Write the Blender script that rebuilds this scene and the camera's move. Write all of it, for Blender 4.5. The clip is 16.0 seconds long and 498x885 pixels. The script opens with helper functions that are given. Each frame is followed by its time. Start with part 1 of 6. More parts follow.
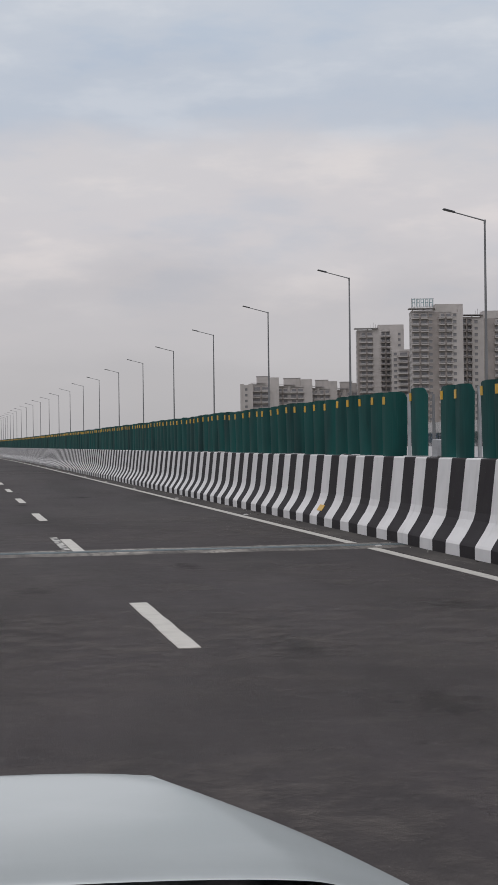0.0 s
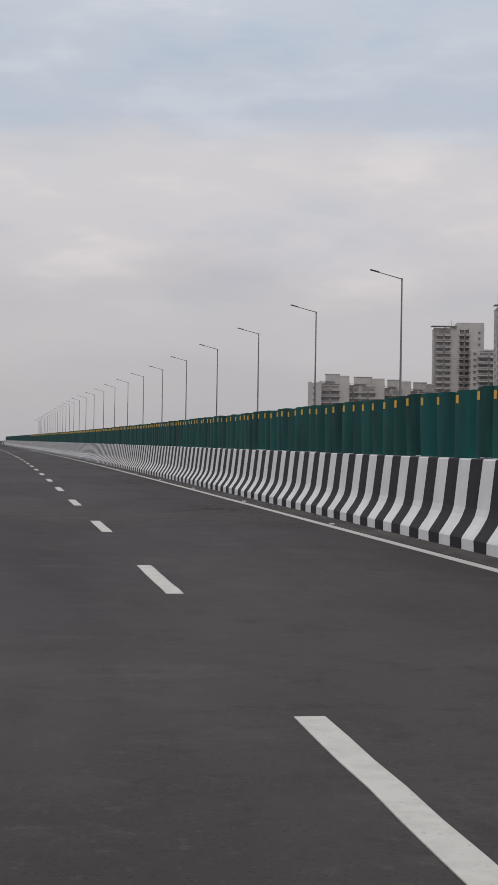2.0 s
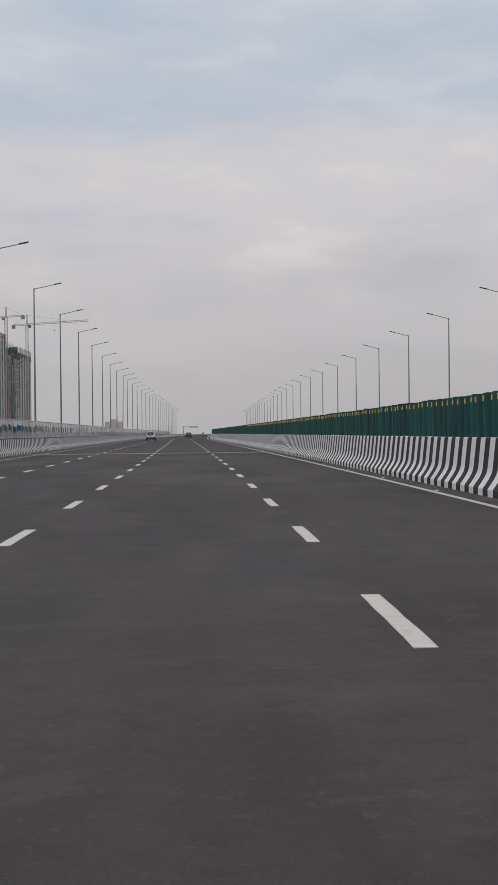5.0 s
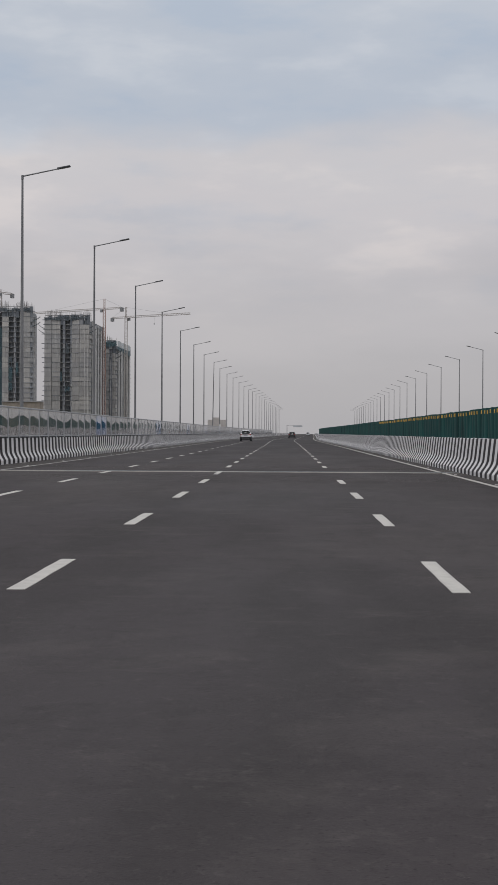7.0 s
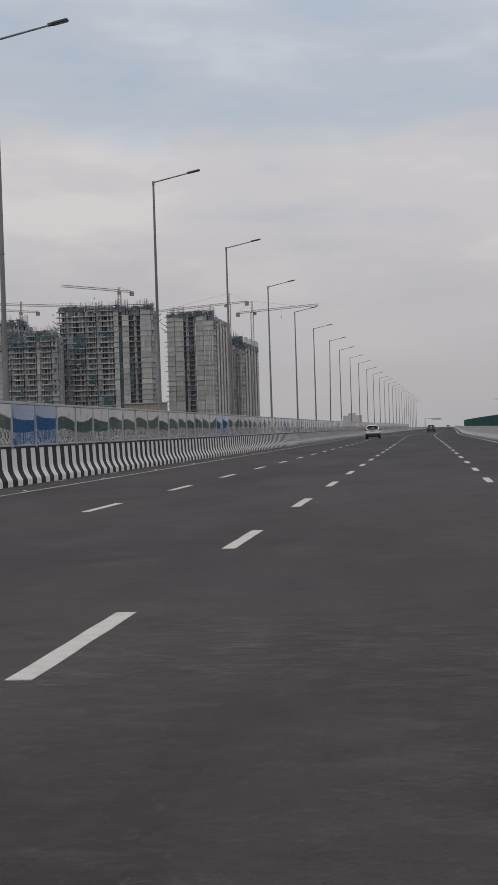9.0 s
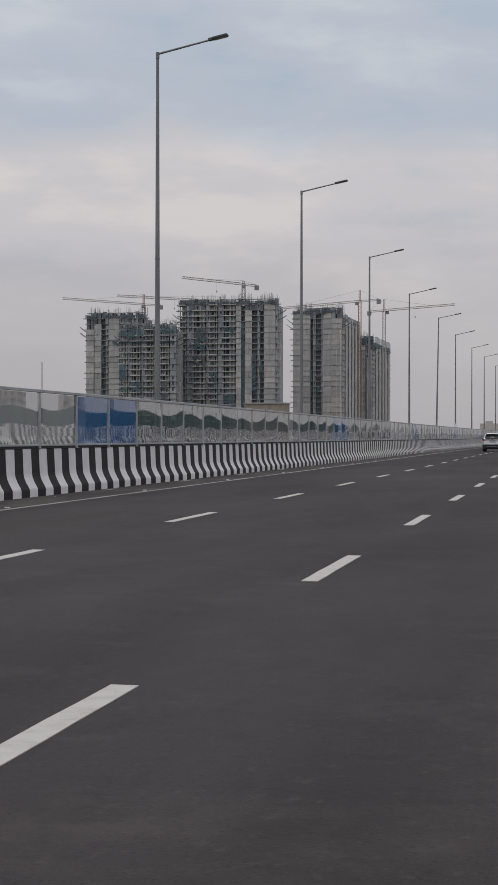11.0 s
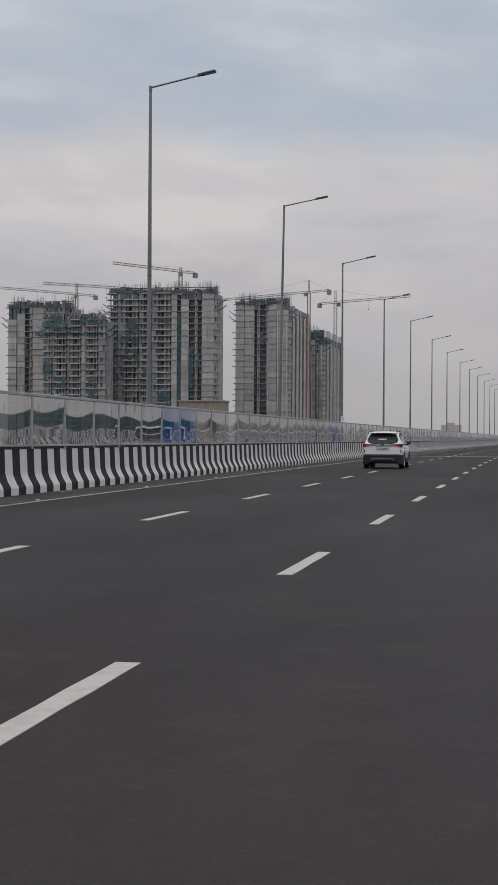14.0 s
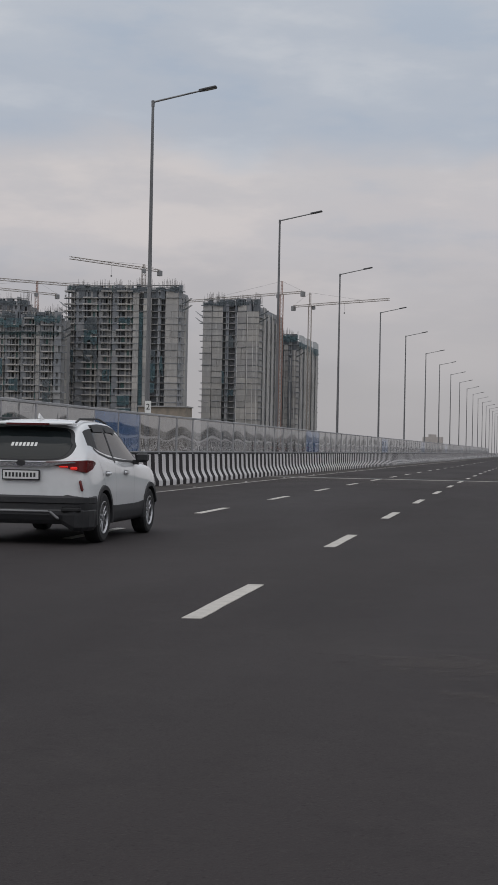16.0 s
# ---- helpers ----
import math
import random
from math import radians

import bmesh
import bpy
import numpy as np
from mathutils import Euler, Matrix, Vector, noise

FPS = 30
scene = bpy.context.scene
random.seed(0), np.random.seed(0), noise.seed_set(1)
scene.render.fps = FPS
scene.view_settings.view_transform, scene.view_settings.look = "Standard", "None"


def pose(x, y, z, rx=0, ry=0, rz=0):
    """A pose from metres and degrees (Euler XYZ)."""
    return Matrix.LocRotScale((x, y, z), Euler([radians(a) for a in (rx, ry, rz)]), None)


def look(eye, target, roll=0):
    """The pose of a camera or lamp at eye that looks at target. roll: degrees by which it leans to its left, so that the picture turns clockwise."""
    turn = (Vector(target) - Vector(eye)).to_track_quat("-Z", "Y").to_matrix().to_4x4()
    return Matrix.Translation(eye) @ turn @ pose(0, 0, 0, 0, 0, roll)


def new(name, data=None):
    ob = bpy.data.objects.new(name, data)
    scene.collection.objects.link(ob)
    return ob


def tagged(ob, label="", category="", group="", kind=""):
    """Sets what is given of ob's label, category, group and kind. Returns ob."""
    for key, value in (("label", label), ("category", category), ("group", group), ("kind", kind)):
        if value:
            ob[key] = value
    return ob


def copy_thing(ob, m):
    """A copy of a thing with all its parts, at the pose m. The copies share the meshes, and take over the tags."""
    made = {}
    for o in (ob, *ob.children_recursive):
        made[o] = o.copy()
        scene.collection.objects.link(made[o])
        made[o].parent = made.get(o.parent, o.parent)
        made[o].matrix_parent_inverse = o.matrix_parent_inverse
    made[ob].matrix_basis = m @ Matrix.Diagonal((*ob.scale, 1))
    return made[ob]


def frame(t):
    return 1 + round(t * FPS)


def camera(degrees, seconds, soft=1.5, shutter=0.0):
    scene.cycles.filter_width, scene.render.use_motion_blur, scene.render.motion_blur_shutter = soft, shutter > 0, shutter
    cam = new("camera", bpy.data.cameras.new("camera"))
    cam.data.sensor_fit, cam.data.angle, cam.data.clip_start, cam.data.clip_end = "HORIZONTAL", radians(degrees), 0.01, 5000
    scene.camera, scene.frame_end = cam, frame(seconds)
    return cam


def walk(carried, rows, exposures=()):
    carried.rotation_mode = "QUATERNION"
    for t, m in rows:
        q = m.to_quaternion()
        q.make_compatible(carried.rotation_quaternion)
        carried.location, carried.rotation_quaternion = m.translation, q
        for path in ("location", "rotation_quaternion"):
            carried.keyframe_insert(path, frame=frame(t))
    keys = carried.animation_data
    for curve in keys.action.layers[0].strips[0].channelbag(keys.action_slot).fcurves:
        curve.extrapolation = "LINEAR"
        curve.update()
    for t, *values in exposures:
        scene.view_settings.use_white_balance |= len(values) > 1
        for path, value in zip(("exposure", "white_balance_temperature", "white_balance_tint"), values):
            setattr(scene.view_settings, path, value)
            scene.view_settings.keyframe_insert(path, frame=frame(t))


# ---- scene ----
from mathutils.bvhtree import BVHTree

cam = camera(18.8, 16.0)

# seconds, eye x y z, heading to the left of +y, pitch, roll
DRIVE = [
    (0, -0.051, 51.816, 1.408, -10.948, 0.008, -0.713),
    (0.5, -0.007, 65.121, 1.346, -10.467, 0.037, -0.320),
    (1, -0.053, 77.219, 1.337, -10.224, 0.099, 0.010),
    (1.5, -0.032, 90.111, 1.343, -10.346, 0.038, 0.649),
    (2, -0.003, 102.839, 1.338, -9.100, 0.038, 0.910),
    (2.5, 0.084, 115.925, 1.340, -7.955, -0.352, 0.298),
    (3, 0.037, 128.260, 1.345, -8.083, -0.442, 0.654),
    (3.5, 0.060, 140.954, 1.339, -7.037, -0.384, 0.712),
    (4, 0.032, 153.549, 1.339, -5.087, -0.391, -0.335),
    (4.2, 0.008, 158.587, 1.339, -4.157, -0.361, -0.495),
    (6.3, -0.547, 211.670, 1.336, 0.980, -0.419, -0.479),
    (6.5, -0.622, 216.702, 1.336, 1.260, -0.399, -0.479),
    (7, -0.850, 229.398, 1.335, 2.631, -0.376, 0.264),
    (7.5, -1.110, 242.318, 1.342, 4.153, -0.401, 1.032),
    (8, -1.374, 254.585, 1.343, 6.221, -0.443, -0.724),
    (8.5, -1.624, 266.495, 1.341, 7.713, -0.448, -2.105),
    (9, -1.874, 278.929, 1.338, 7.884, -0.414, -1.760),
    (9.5, -2.196, 291.107, 1.331, 11.179, -0.363, -1.570),
    (9.7, -2.298, 295.945, 1.331, 11.719, -0.313, -1.260),
    (11.8, -3.235, 346.400, 1.340, 13.668, -0.219, 0.653),
    (12, -3.336, 351.133, 1.340, 13.648, -0.229, 0.923),
    (12.5, -3.551, 362.907, 1.334, 13.588, -0.200, 0.101),
    (13, -3.748, 374.241, 1.323, 13.402, -0.200, -0.247),
    (13.5, -4.027, 386.023, 1.346, 13.054, -0.172, 0.003),
    (14, -4.384, 398.329, 1.357, 11.731, -0.178, 0.335),
    (14.5, -4.661, 410.423, 1.326, 11.018, -0.219, 0.679),
    (15, -4.842, 422.158, 1.335, 10.942, -0.152, 0.658),
    (15.5, -5.178, 434.313, 1.340, 11.013, 0.120, 1.171),
    (16, -5.439, 446.573, 1.341, 11.103, 0.191, 1.116),
]


def aimed(x, y, z, heading, pitch, roll):
    h, p = radians(heading), radians(pitch)
    ahead = Vector((-math.sin(h) * math.cos(p), math.cos(h) * math.cos(p), math.sin(p)))
    eye = Vector((x, y, z))
    return look(eye, eye + ahead * 10, roll)


walk(cam, [(t, aimed(*row)) for t, *row in DRIVE], [(0, 0.02), (4, 0.02), (6.5, -0.06), (9.5, -0.10), (12, -0.11), (14, -0.14), (16, -0.20)])

# ---- sky and light ----
world = bpy.data.worlds.new("world")
scene.world = world
world.use_nodes = True


def build_world():
    nt = world.node_tree
    N, L = nt.nodes, nt.links
    N.clear()
    out = N.new("ShaderNodeOutputWorld")
    bg = N.new("ShaderNodeBackground")
    tc = N.new("ShaderNodeTexCoord")
    sep = N.new("ShaderNodeSeparateXYZ")
    L.new(tc.outputs["Generated"], sep.inputs[0])

    def ramp(stops, source, lo=0.0, hi=1.0):
        mr = N.new("ShaderNodeMapRange")
        mr.inputs[1].default_value, mr.inputs[2].default_value = lo, hi
        L.new(source, mr.inputs[0])
        r = N.new("ShaderNodeValToRGB")
        r.color_ramp.interpolation = "EASE"
        while len(r.color_ramp.elements) < len(stops):
            r.color_ramp.elements.new(0.5)
        for e, (p, c) in zip(r.color_ramp.elements, stops):
            e.position, e.color = p, (*c, 1)
        L.new(mr.outputs[0], r.inputs[0])
        return r.outputs[0]

    # slow cloud noise, drawn out along the horizon
    def cloud_noise(scale, place, detail, rough):
        mp = N.new("ShaderNodeMapping")
        mp.inputs["Scale"].default_value, mp.inputs["Location"].default_value = scale, place
        L.new(tc.outputs["Generated"], mp.inputs[0])
        n = N.new("ShaderNodeTexNoise")
        n.inputs["Scale"].default_value, n.inputs["Detail"].default_value, n.inputs["Roughness"].default_value = 1.0, detail, rough
        L.new(mp.outputs[0], n.inputs["Vector"])
        return n.outputs[0]

    def madd(a, k, b):
        m = N.new("ShaderNodeMath")
        m.operation = "MULTIPLY_ADD"
        L.new(a, m.inputs[0])
        m.inputs[1].default_value = k
        if isinstance(b, float):
            m.inputs[2].default_value = b
        else:
            L.new(b, m.inputs[2])
        return m.outputs[0]

    slow = cloud_noise((3.2, 3.2, 9.0), (1.7, 0.4, 0.35), 5.0, 0.5)
    quick = cloud_noise((8.0, 8.0, 26.0), (0.2, 3.1, 1.0), 5.0, 0.55)
    # the height at which each layer lies wanders with the noise
    height = madd(slow, 0.15, madd(quick, 0.045, madd(sep.outputs[2], 1.0, -0.0975)))
    base = ramp([(0.0, (0.425, 0.415, 0.43)), (0.04, (0.455, 0.44, 0.455)), (0.09, (0.51, 0.49, 0.505)), (0.145, (0.60, 0.575, 0.585)), (0.182, (0.605, 0.585, 0.595)),
                 (0.212, (0.485, 0.53, 0.60)), (0.265, (0.53, 0.57, 0.63)), (0.31, (0.62, 0.645, 0.685)), (0.45, (0.72, 0.75, 0.80)), (0.70, (1.0, 1.02, 1.07)), (1.0, (1.1, 1.13, 1.18))], height, 0.0, 1.0)
    cloud = ramp([(0.0, (0.90, 0.94, 0.99)), (0.5, (0.99, 0.99, 1.0)), (1.0, (1.12, 1.09, 1.065))], quick, 0.32, 0.68)
    fade = ramp([(0.0, (0, 0, 0)), (1.0, (1, 1, 1))], sep.outputs[2], 0.03, 0.15)
    mul = N.new("ShaderNodeMix")
    mul.data_type, mul.blend_type = "RGBA", "MULTIPLY"
    L.new(fade, mul.inputs[0])
    L.new(base, mul.inputs[6])
    L.new(cloud, mul.inputs[7])
    # a little of the clear sky above the cloud
    sky = N.new("ShaderNodeTexSky")
    sky.sky_type, sky.sun_disc = "NISHITA", False
    sky.sun_elevation, sky.sun_rotation = radians(52), radians(200)
    tint = N.new("ShaderNodeMix")
    tint.data_type, tint.blend_type = "RGBA", "ADD"
    tint.inputs[0].default_value = 0.004
    L.new(mul.outputs[2], tint.inputs[6])
    L.new(sky.outputs[0], tint.inputs[7])
    L.new(tint.outputs[2], bg.inputs[0])
    bg.inputs[1].default_value = 1.0
    L.new(bg.outputs[0], out.inputs[0])


build_world()
sun = new("sun", bpy.data.lights.new("sun", "SUN"))
sun.data.energy, sun.data.angle, sun.data.color = 0.5, radians(40), (1.0, 0.97, 0.93)
sun.matrix_world = look((0, 0, 100), (34.2 * 0.6, 94 * 0.6, 100 - 128 * 0.6))


# ---- materials ----
class Mat:
    """A principled material with helpers for procedural variation in metres."""

    def __init__(self, name, colour, rough=0.6, metal=0.0, spec=0.5):
        self.m = bpy.data.materials.new(name)
        self.m.use_nodes = True
        self.nt = self.m.node_tree
        self.p = self.nt.nodes["Principled BSDF"]
        self.p.inputs["Base Color"].default_value = (*colour, 1)
        self.p.inputs["Roughness"].default_value = rough
        self.p.inputs["Metallic"].default_value = metal
        self.p.inputs["Specular IOR Level"].default_value = spec
        self.colour, self.last, self.rough, self.space = colour, None, rough, None

    def node(self, kind, **ins):
        n = self.nt.nodes.new(kind)
        for k, v in ins.items():
            n.inputs[k.replace("_", " ")].default_value = v
        return n

    def coords(self, scale=(1, 1, 1), where="Object"):
        tc = self.node("ShaderNodeTexCoord")
        if where == "World":
            tc = self.node("ShaderNodeNewGeometry")
            where = "Position"
        mp = self.node("ShaderNodeMapping", Scale=scale)
        self.nt.links.new(tc.outputs[where], mp.inputs[0])
        return mp.outputs[0]

    def noise(self, scale, detail=4.0, stretch=(1, 1, 1), where="Object", rough=0.55):
        n = self.node("ShaderNodeTexNoise", Scale=scale, Detail=detail, Roughness=rough)
        self.nt.links.new(self.coords(stretch, where), n.inputs["Vector"])
        return n.outputs[0]

    def ranged(self, source, lo, hi, a=0.0, b=1.0):
        mr = self.node("ShaderNodeMapRange")
        for i, v in enumerate((lo, hi, a, b), 1):
            mr.inputs[i].default_value = v
        self.nt.links.new(source, mr.inputs[0])
        return mr.outputs[0]

    def tone(self, source, other, lo=0.35, hi=0.65, most=1.0):
        """Mixes the colour so far with another where the source runs from lo to hi."""
        mix = self.node("ShaderNodeMix")
        mix.data_type = "RGBA"
        if self.last is None:
            mix.inputs[6].default_value = (*self.colour, 1)
        else:
            self.nt.links.new(self.last, mix.inputs[6])
        mix.inputs[7].default_value = (*other, 1)
        self.nt.links.new(self.ranged(source, lo, hi, 0.0, most), mix.inputs[0])
        self.last = mix.outputs[2]
        self.nt.links.new(self.last, self.p.inputs["Base Color"])
        return self

    def rand(self, other, most=1.0):
        info = self.node("ShaderNodeObjectInfo")
        return self.tone(info.outputs["Random"], other, 0.0, 1.0, most)

    def gloss(self, source, lo, hi, a, b):
        self.nt.links.new(self.ranged(source, lo, hi, a, b), self.p.inputs["Roughness"])
        return self

    def bump(self, source, strength=0.2, distance=0.01):
        b = self.node("ShaderNodeBump", Strength=strength, Distance=distance)
        self.nt.links.new(source, b.inputs["Height"])
        self.nt.links.new(b.outputs[0], self.p.inputs["Normal"])
        return self


def make_materials():
    M = {}
    a = Mat("asphalt", (0.047, 0.0395, 0.0402), 0.85, spec=0.16)
    a.tone(a.noise(0.9, 6, (0.8, 0.16, 1)), (0.033, 0.028, 0.0275), 0.44, 0.60, 0.8)
    a.tone(a.noise(0.2, 5, (1.0, 0.35, 1)), (0.060, 0.051, 0.049), 0.48, 0.70, 0.8)
    a.tone(a.noise(0.8, 8, (1.0, 0.8, 1), rough=0.68), (0.078, 0.067, 0.063), 0.53, 0.72, 0.55)
    a.tone(a.noise(3.5, 7, (0.7, 0.9, 1), rough=0.7), (0.024, 0.020, 0.020), 0.54, 0.72, 0.6)
    a.tone(a.noise(2.0, 9, (0.8, 0.45, 1), rough=0.75), (0.031, 0.026, 0.026), 0.52, 0.66, 0.65)
    a.tone(a.noise(1.3, 9, (0.6, 0.9, 1), rough=0.78), (0.092, 0.079, 0.074), 0.56, 0.70, 0.5)
    a.tone(a.noise(14, 7, (0.8, 0.5, 1), rough=0.75), (0.10, 0.087, 0.082), 0.56, 0.72, 0.5)
    split = a.node("ShaderNodeSeparateXYZ")
    a.nt.links.new(a.coords(where="World"), split.inputs[0])
    a.tone(split.outputs[1], (0.027, 0.0235, 0.024), 300, 440, 0.62)
    fine = a.noise(70, 4, rough=0.7)
    a.tone(fine, (0.135, 0.118, 0.11), 0.60, 0.78, 0.6)
    a.tone(a.noise(45, 3), (0.011, 0.009, 0.009), 0.58, 0.72, 0.6)
    a.gloss(a.noise(0.5, 4, (0.6, 0.15, 1)), 0.3, 0.7, 0.76, 0.92)
    a.bump(fine, 0.5, 0.008)
    M["asphalt"] = a.m
    a = Mat("gutter", (0.052, 0.046, 0.0435), 0.9, spec=0.2)
    a.tone(a.noise(0.9, 7, (1, 0.35, 1), rough=0.65), (0.095, 0.084, 0.076), 0.45, 0.66)
    a.tone(a.noise(4, 6, (1, 0.5, 1), rough=0.7), (0.15, 0.135, 0.122), 0.58, 0.74, 0.7)
    a.tone(a.noise(30, 3), (0.026, 0.023, 0.022), 0.5, 0.75, 0.7)
    M["gutter"] = a.m
    a = Mat("road_paint", (0.47, 0.443, 0.405), 0.7, spec=0.3)
    a.tone(a.noise(6, 5, where="World"), (0.39, 0.367, 0.334), 0.45, 0.7)
    a.tone(a.noise(38, 4, where="World"), (0.26, 0.25, 0.24), 0.63, 0.72, 0.7)
    M["road_paint"] = a.m
    a = Mat("dirty_paint", (0.42, 0.40, 0.37), 0.8, spec=0.2)
    a.tone(a.noise(0.4, 6, where="World"), (0.24, 0.225, 0.21), 0.42, 0.62)
    a.tone(a.noise(14, 5, where="World"), (0.14, 0.13, 0.125), 0.56, 0.68, 0.8)
    M["dirty_paint"] = a.m
    a = Mat("white_paint", (0.70, 0.675, 0.67), 0.7, spec=0.3)
    a.tone(a.noise(2.2, 5, where="World"), (0.62, 0.60, 0.59), 0.45, 0.75)
    a.tone(a.noise(7, 6, (1, 1, 0.25), where="World"), (0.52, 0.50, 0.48), 0.60, 0.82, 0.6)
    a.bump(a.noise(28, 4), 0.15, 0.01)
    M["white_paint"] = a.m
    a = Mat("black_paint", (0.027, 0.0225, 0.0245), 0.75, spec=0.2)
    a.tone(a.noise(3, 5, where="World"), (0.034, 0.030, 0.031), 0.45, 0.75)
    a.tone(a.noise(26, 4, where="World"), (0.16, 0.15, 0.15), 0.68, 0.80, 0.5)
    a.bump(a.noise(28, 4), 0.15, 0.01)
    M["black_paint"] = a.m
    a = Mat("concrete", (0.36, 0.345, 0.325), 0.85)
    a.tone(a.noise(0.6, 6, where="World"), (0.27, 0.26, 0.245), 0.42, 0.68)
    a.tone(a.noise(9, 5, where="World"), (0.44, 0.425, 0.40), 0.5, 0.75, 0.6)
    a.bump(a.noise(20, 4), 0.2, 0.01)
    M["concrete"] = a.m
    a = Mat("joint_mortar", (0.185, 0.168, 0.152), 0.9, spec=0.2)
    a.tone(a.noise(1.1, 5), (0.36, 0.325, 0.29), 0.46, 0.60, 0.9)
    a.tone(a.noise(0.9, 5, (1, 0.6, 1)), (0.075, 0.066, 0.062), 0.44, 0.60, 0.85)
    a.tone(a.noise(5, 7, (2.6, 0.35, 1), rough=0.7), (0.055, 0.049, 0.046), 0.47, 0.62, 0.85)
    a.tone(a.noise(18, 5, (1.4, 0.6, 1), rough=0.7), (0.28, 0.255, 0.235), 0.60, 0.74, 0.6)
    a.bump(a.noise(40, 4), 0.4, 0.006)
    M["joint_mortar"] = a.m
    a = Mat("joint_concrete", (0.31, 0.28, 0.25), 0.9, spec=0.2)
    a.tone(a.noise(0.7, 5, (1, 1.5, 1)), (0.24, 0.215, 0.19), 0.42, 0.62, 0.8)
    a.tone(a.noise(6, 6, (1, 0.5, 1), rough=0.7), (0.16, 0.145, 0.13), 0.58, 0.74, 0.7)
    a.tone(a.noise(0.45, 7, (1, 2.2, 1), rough=0.65), (0.10, 0.09, 0.085), 0.54, 0.64, 0.75)
    a.tone(a.noise(60, 3), (0.20, 0.18, 0.16), 0.55, 0.75, 0.5)
    a.bump(a.noise(40, 4), 0.3, 0.006)
    M["joint_concrete"] = a.m
    a = Mat("old_paint", (0.42, 0.40, 0.37), 0.8)
    a.tone(a.noise(9, 6, (1, 0.4, 1)), (0.06, 0.055, 0.053), 0.47, 0.56, 0.95)
    M["old_paint"] = a.m
    a = Mat("tar", (0.020, 0.018, 0.018), 0.7, spec=0.25)
    a.tone(a.noise(3, 6), (0.036, 0.033, 0.032), 0.42, 0.62, 0.9)
    M["tar"] = a.m
    for name, colour in (("oil_stain", (0.017, 0.015, 0.015)), ("pale_stain", (0.16, 0.145, 0.135)), ("grit_stain", (0.10, 0.088, 0.082))):
        a = Mat(name, colour, 0.8, spec=0.2)
        ball = a.node("ShaderNodeVectorMath")
        ball.operation = "LENGTH"
        a.nt.links.new(a.coords(), ball.inputs[0])
        torn = a.node("ShaderNodeMath")
        torn.operation = "SUBTRACT"
        a.nt.links.new(a.ranged(a.noise(5, 7, where="World", rough=0.7), 0.30, 0.70, 0.0, 1.3), torn.inputs[0])
        a.nt.links.new(ball.outputs["Value"], torn.inputs[1])
        a.nt.links.new(a.ranged(torn.outputs[0], 0.0, 0.5, 0.0, 0.32), a.p.inputs["Alpha"])
        M[name] = a.m
    a = Mat("road_dust", (0.145, 0.127, 0.118), 0.95, spec=0.1)
    streak = a.noise(2.6, 10, (1.0, 1.0, 1), rough=0.8)
    cover = a.node("ShaderNodeMath")
    cover.operation = "MULTIPLY"
    a.nt.links.new(a.ranged(streak, 0.45, 0.66, 0.0, 0.62), cover.inputs[0])
    wide = a.noise(0.28, 4, (1, 0.8, 1))
    a.nt.links.new(a.ranged(wide, 0.36, 0.62), cover.inputs[1])
    split = a.node("ShaderNodeSeparateXYZ")
    a.nt.links.new(a.coords(), split.inputs[0])
    along = a.node("ShaderNodeMath")
    along.operation = "ABSOLUTE"
    a.nt.links.new(split.outputs[1], along.inputs[0])
    ends = a.node("ShaderNodeMath")
    ends.operation = "MULTIPLY"
    a.nt.links.new(cover.outputs[0], ends.inputs[0])
    a.nt.links.new(a.ranged(along.outputs[0], 2.0, 6.0, 1.0, 0.0), ends.inputs[1])
    a.nt.links.new(ends.outputs[0], a.p.inputs["Alpha"])
    M["road_dust"] = a.m
    a = Mat("joint_steel", (0.10, 0.125, 0.135), 0.5, 0.45)
    a.tone(a.noise(12, 4, (0.2, 1, 1)), (0.05, 0.06, 0.066), 0.45, 0.7)
    M["joint_steel"] = a.m
    M["stud_white"] = Mat("stud_white", (0.45, 0.43, 0.41), 0.5).m
    M["rubber"] = Mat("rubber", (0.015, 0.015, 0.016), 0.75).m
    a = Mat("green_plate", (0.004, 0.066, 0.058), 0.6, spec=0.12)
    a.rand((0.006, 0.080, 0.072), 1.0)
    a.tone(a.noise(1.4, 5, (1, 1, 0.35), where="World"), (0.002, 0.024, 0.024), 0.40, 0.68, 0.9)
    a.tone(a.noise(9, 5, (1, 1, 0.08), where="World"), (0.028, 0.085, 0.078), 0.55, 0.78, 0.7)
    M["green_plate"] = a.m
    a = Mat("yellow_tag", (0.66, 0.36, 0.03), 0.5)
    a.rand((0.58, 0.36, 0.07), 1.0)
    M["yellow_tag"] = a.m
    a = Mat("galvanised", (0.20, 0.20, 0.205), 0.5, 0.35)
    a.tone(a.noise(3, 5, (1, 1, 0.15), where="World"), (0.13, 0.13, 0.135), 0.4, 0.7)
    a.tone(a.noise(40, 3, where="World"), (0.28, 0.28, 0.285), 0.55, 0.75, 0.5)
    M["galvanised"] = a.m
    a = Mat("dark_steel", (0.05, 0.05, 0.053), 0.5, 0.4)
    M["dark_steel"] = a.m
    M["lamp_body"] = Mat("lamp_body", (0.075, 0.075, 0.08), 0.5, 0.2).m
    M["lamp_lens"] = Mat("lamp_lens", (0.12, 0.12, 0.12), 0.3).m
    a = Mat("rail_grey", (0.40, 0.40, 0.41), 0.45, 0.3)
    a.tone(a.noise(5, 4, (1, 0.3, 1), where="World"), (0.30, 0.30, 0.31), 0.45, 0.7)
    M["rail_grey"] = a.m

